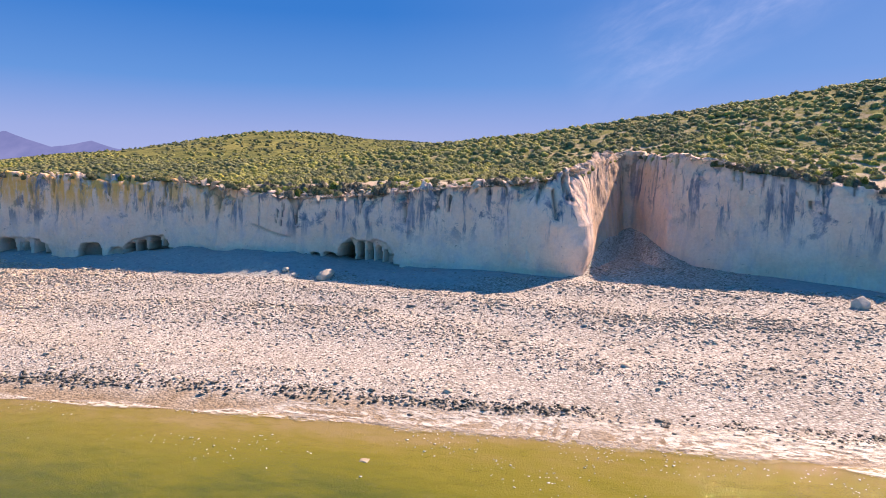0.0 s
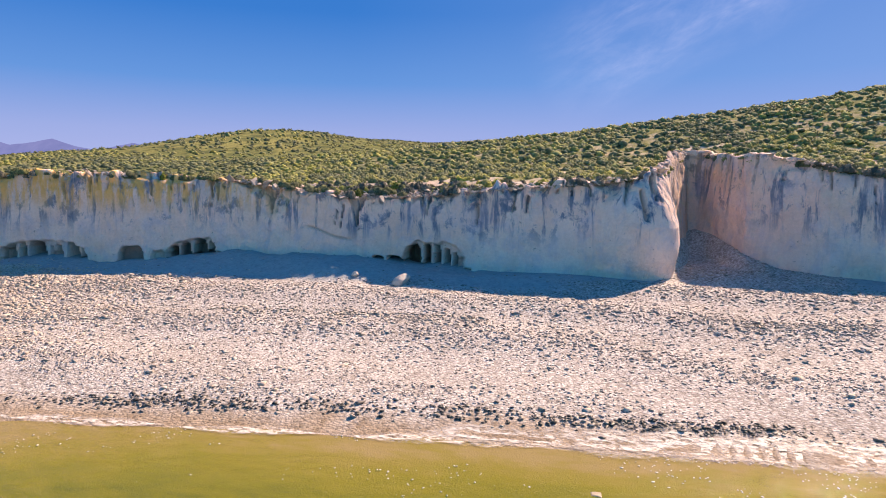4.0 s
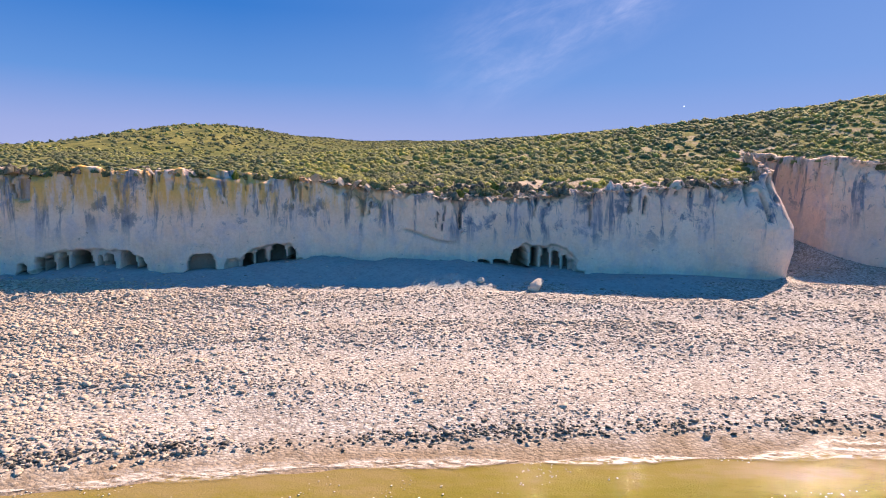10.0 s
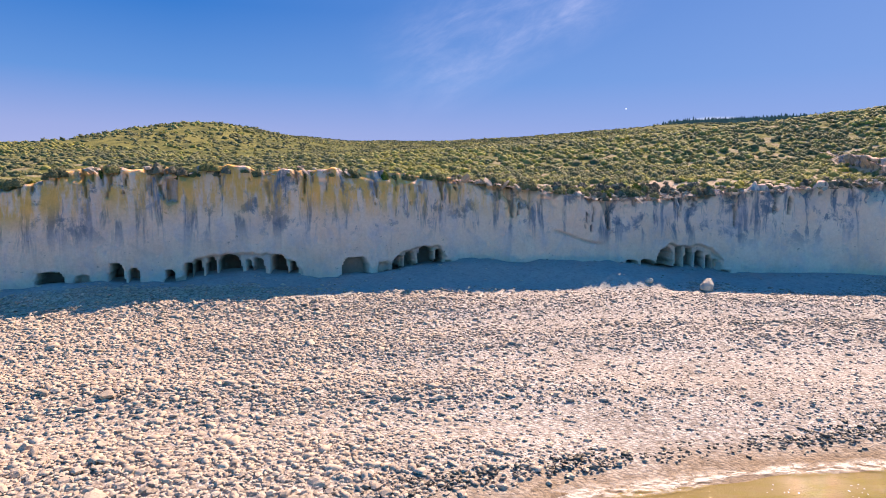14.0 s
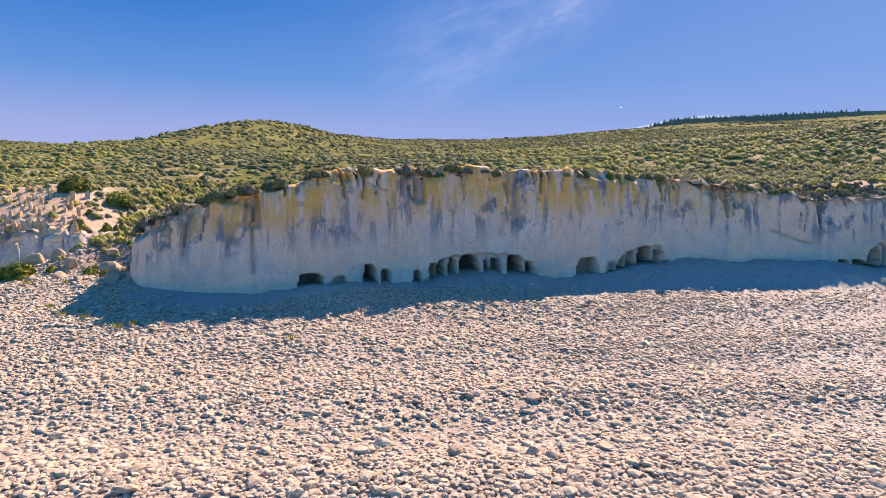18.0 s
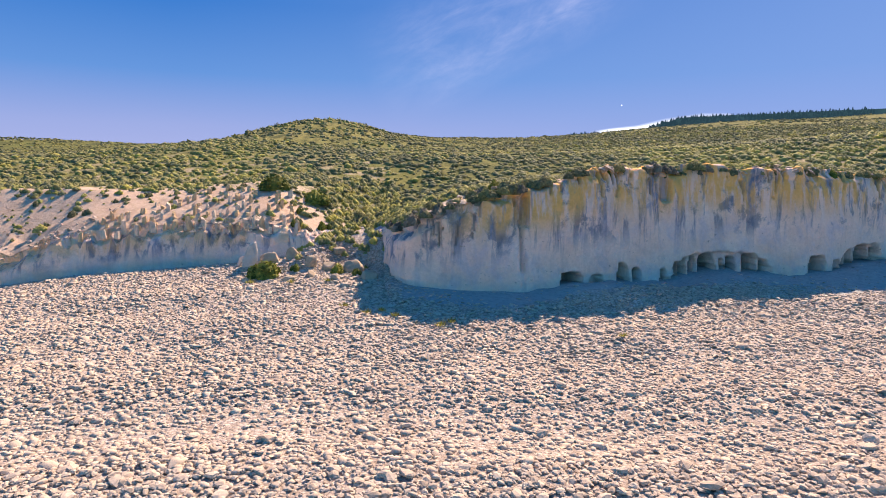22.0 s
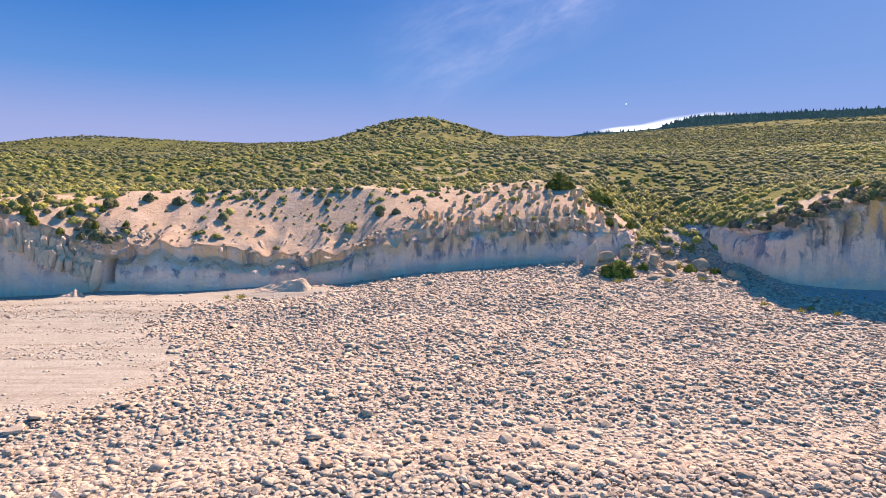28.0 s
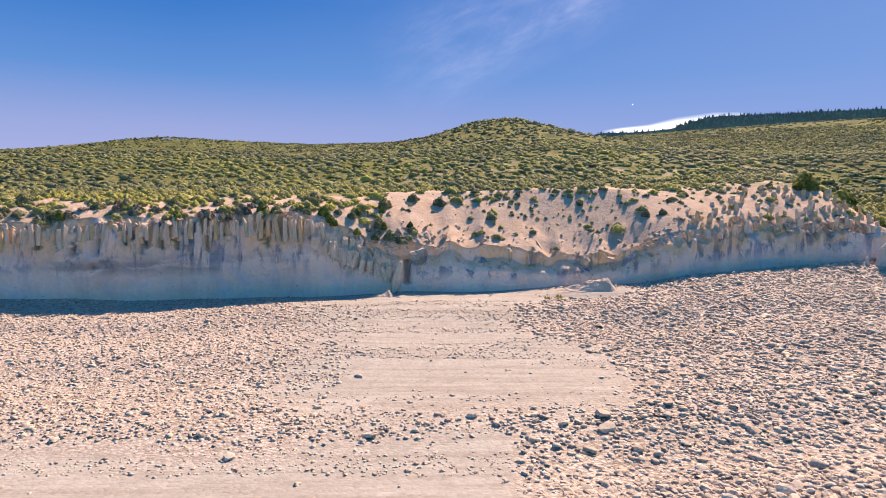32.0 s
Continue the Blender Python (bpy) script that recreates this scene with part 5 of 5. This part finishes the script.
rock("tuff_pillar", -122.5, 42.7, (0.75, 0.6, 2.5), 0.25, 9, "stubby tuff pillar standing against the wall", 10, 0.4, M_SOIL_PALE, (0, 12), None, 0.35, 0.6)


def block_mesh(rng, mats):
    """A jointed block of tuff, one metre wide and high, with five or six flat sides, a chamfered rim and a slanting top."""
    m = int(rng.integers(4, 7))
    a = (np.arange(m) + rng.uniform(-0.22, 0.22, m)) * 2 * np.pi / m
    r = 0.5 * rng.uniform(0.85, 1.1, m)
    tilt = rng.normal(size=2) * 0.22
    V = []
    for t, k in ((0.0, 1.06), (0.35, 1.0), (0.7, 0.97), (0.93, 0.92), (1.0, 0.74)):
        for i in range(m):
            px, py = k * r[i] * np.cos(a[i]) * (1 + 0.04 * rng.normal()), k * r[i] * np.sin(a[i]) * (1 + 0.04 * rng.normal())
            V.append((px, py, t * (1 + tilt[0] * px + tilt[1] * py)))
    Fc = [q for j in range(4) for i in range(m) for q in ((j * m + i, j * m + (i + 1) % m, (j + 1) * m + (i + 1) % m), (j * m + i, (j + 1) * m + (i + 1) % m, (j + 1) * m + i))]
    V.append((0, 0, 1.0))
    Fc += [(4 * m + i, 4 * m + (i + 1) % m, 5 * m) for i in range(m)]
    return mesh_np("block", np.array(V), np.array(Fc), mats, False)


PALE = [block_mesh(rng, M_SOIL_PALE) for _ in range(8)]
WARM = [block_mesh(rng, M_SOIL_BLOCK) for _ in range(8)]


def block(x, y, z, wide, hgt, lean, meshes, slim=1.0):
    ob = part("block", meshes[rng.integers(8)], cliff)
    ob.matrix_basis = pose(x, y, z, rng.normal(0, 3), rng.normal(0, 3) + lean, rng.uniform(-25, 25) + 90 * rng.integers(4)) @ Matrix.Diagonal((wide, wide * slim, hgt, 1))


# rows of upright teeth that climb the slope above the broken wall
for v in (0.7, 1.3, 2.0, 2.9, 3.9, 5.0, 6.1):
    for x in np.arange(-102.4 + 1.15 * v, -84.6 - 0.55 * v, 0.50 + 0.03 * v):
        if rng.random() < 0.16 + 0.03 * v:
            continue
        px, pv = x + rng.normal(0, 0.16), v + rng.normal(0, 0.22)
        py = float(line_y(px)) + pv
        hgt = (0.16 + 0.55 * rng.random() ** 1.6) * (1.12 - 0.07 * v)
        block(px, py, float(hill_z(px, py)) - 0.35, rng.uniform(0.30, 0.54), hgt + 0.35, rng.normal(3, 5), WARM if rng.random() < 0.25 + 0.12 * v else PALE, rng.uniform(0.6, 1.1))
# slim columns standing along the rim of the columned wall
for x in np.arange(-150.5, -127.2, 0.37):
    px = x + rng.normal(0, 0.05)
    tall = rng.uniform(0.9, 1.6)
    py = float(line_y(px)) + rng.uniform(0.15, 0.5)
    block(px, py, float(wall_top(px)) + rng.uniform(-0.15, 0.3) - tall, rng.uniform(0.27, 0.38), tall, rng.normal(-3, 2), PALE if rng.random() < 0.7 else WARM)
# the jointed blocks that step down beside the columned wall
for i in range(84):
    q = rng.random()
    px = -128.2 + 5.2 * q
    up = rng.uniform(0, 1)
    pz = 5.0 - 2.3 * q + 1.25 * up
    block(px, float(line_y(px)) - 0.15 + 1.0 * up, pz - 0.75, rng.uniform(0.36, 0.55), rng.uniform(0.75, 1.1), -14, PALE)
M_RUBBLE = mat_plain("crumbled_tuff", (0.56, 0.46, 0.38), 0.95, 3.0, 0.06)
# crumbled tuff along the rim
x = np.concatenate([rng.uniform(-160, 30, 4200), rng.uniform(-40, -5, 1800)])
v = rng.uniform(-0.1, 3.2, len(x)) * rng.uniform(0.3, 1.0, len(x))
ok = (fbm(x * 0.3, v * 0.5, 3, 201) > 0.56 - 0.07 * smooth(-40, -34, x) * smooth(-4, -8, x)) & ((x > -80) | (x < -84))
x, v = np.concatenate([x[ok], rng.uniform(-124, -100, 220)]), np.concatenate([v[ok], 0.2 + 4 * rng.random(220) ** 1.5])
y = line_y(x) + v
size = np.clip(rng.lognormal(-1.75, 0.55, len(x)), 0.06, 0.8)
V, Fc, W = scatter(SMALL, np.stack([x, y, hill_z(x, y) + 0.05], 1), size, rng.uniform(0, 6.28, len(x)), rng, 0.4)
part("rubble", mesh_np("rubble", V, Fc, M_RUBBLE, False), hillside, "crumbled white tuff along the rim", "stuff")

# low yellow-green tufts between the cobbles
rng = np.random.default_rng(50)
tuft = []
for _ in range(3):
    V, Fc = [], []
    for i in range(46):
        a, r = rng.uniform(0, 6.28), 0.32 * rng.random() ** 0.6
        c = np.array([r * np.cos(a), r * np.sin(a), 0.0])
        tip = c * 1.5 + np.array([rng.normal() * 0.05, rng.normal() * 0.05, rng.uniform(0.12, 0.30)])
        side = np.array([-np.sin(a), np.cos(a), 0]) * 0.035
        b = len(V)
        V += [c - side, c + side, tip]
        Fc.append((b, b + 1, b + 2))
    tuft.append(mesh_np("grass_tuft", np.array(V), np.array(Fc), M_TUFT, False))
for i, (x, y) in enumerate(((-79.2, 33.2), (-78.4, 33.6), (-77.6, 32.6), (-75.2, 31.2), (-74.6, 31.6), (-80.6, 34.4), (-112.6, 39.6), (-111.8, 39.9), (-66.0, 30.1), (-84.5, 38.6), (-82.2, 38.9), (-87.4, 39.6))):
    ob = tagged(new("grass_tuft", tuft[i % 3]), "yellow-green grass tuft between pale cobbles", "grass", "beach tufts")
    s = rng.uniform(0.6, 1.0)
    ob.matrix_basis = pose(x, y, float(beach_z(x, y)) + 0.1, 0, 0, rng.uniform(0, 360)) @ Matrix.Diagonal((s, s, s, 1))
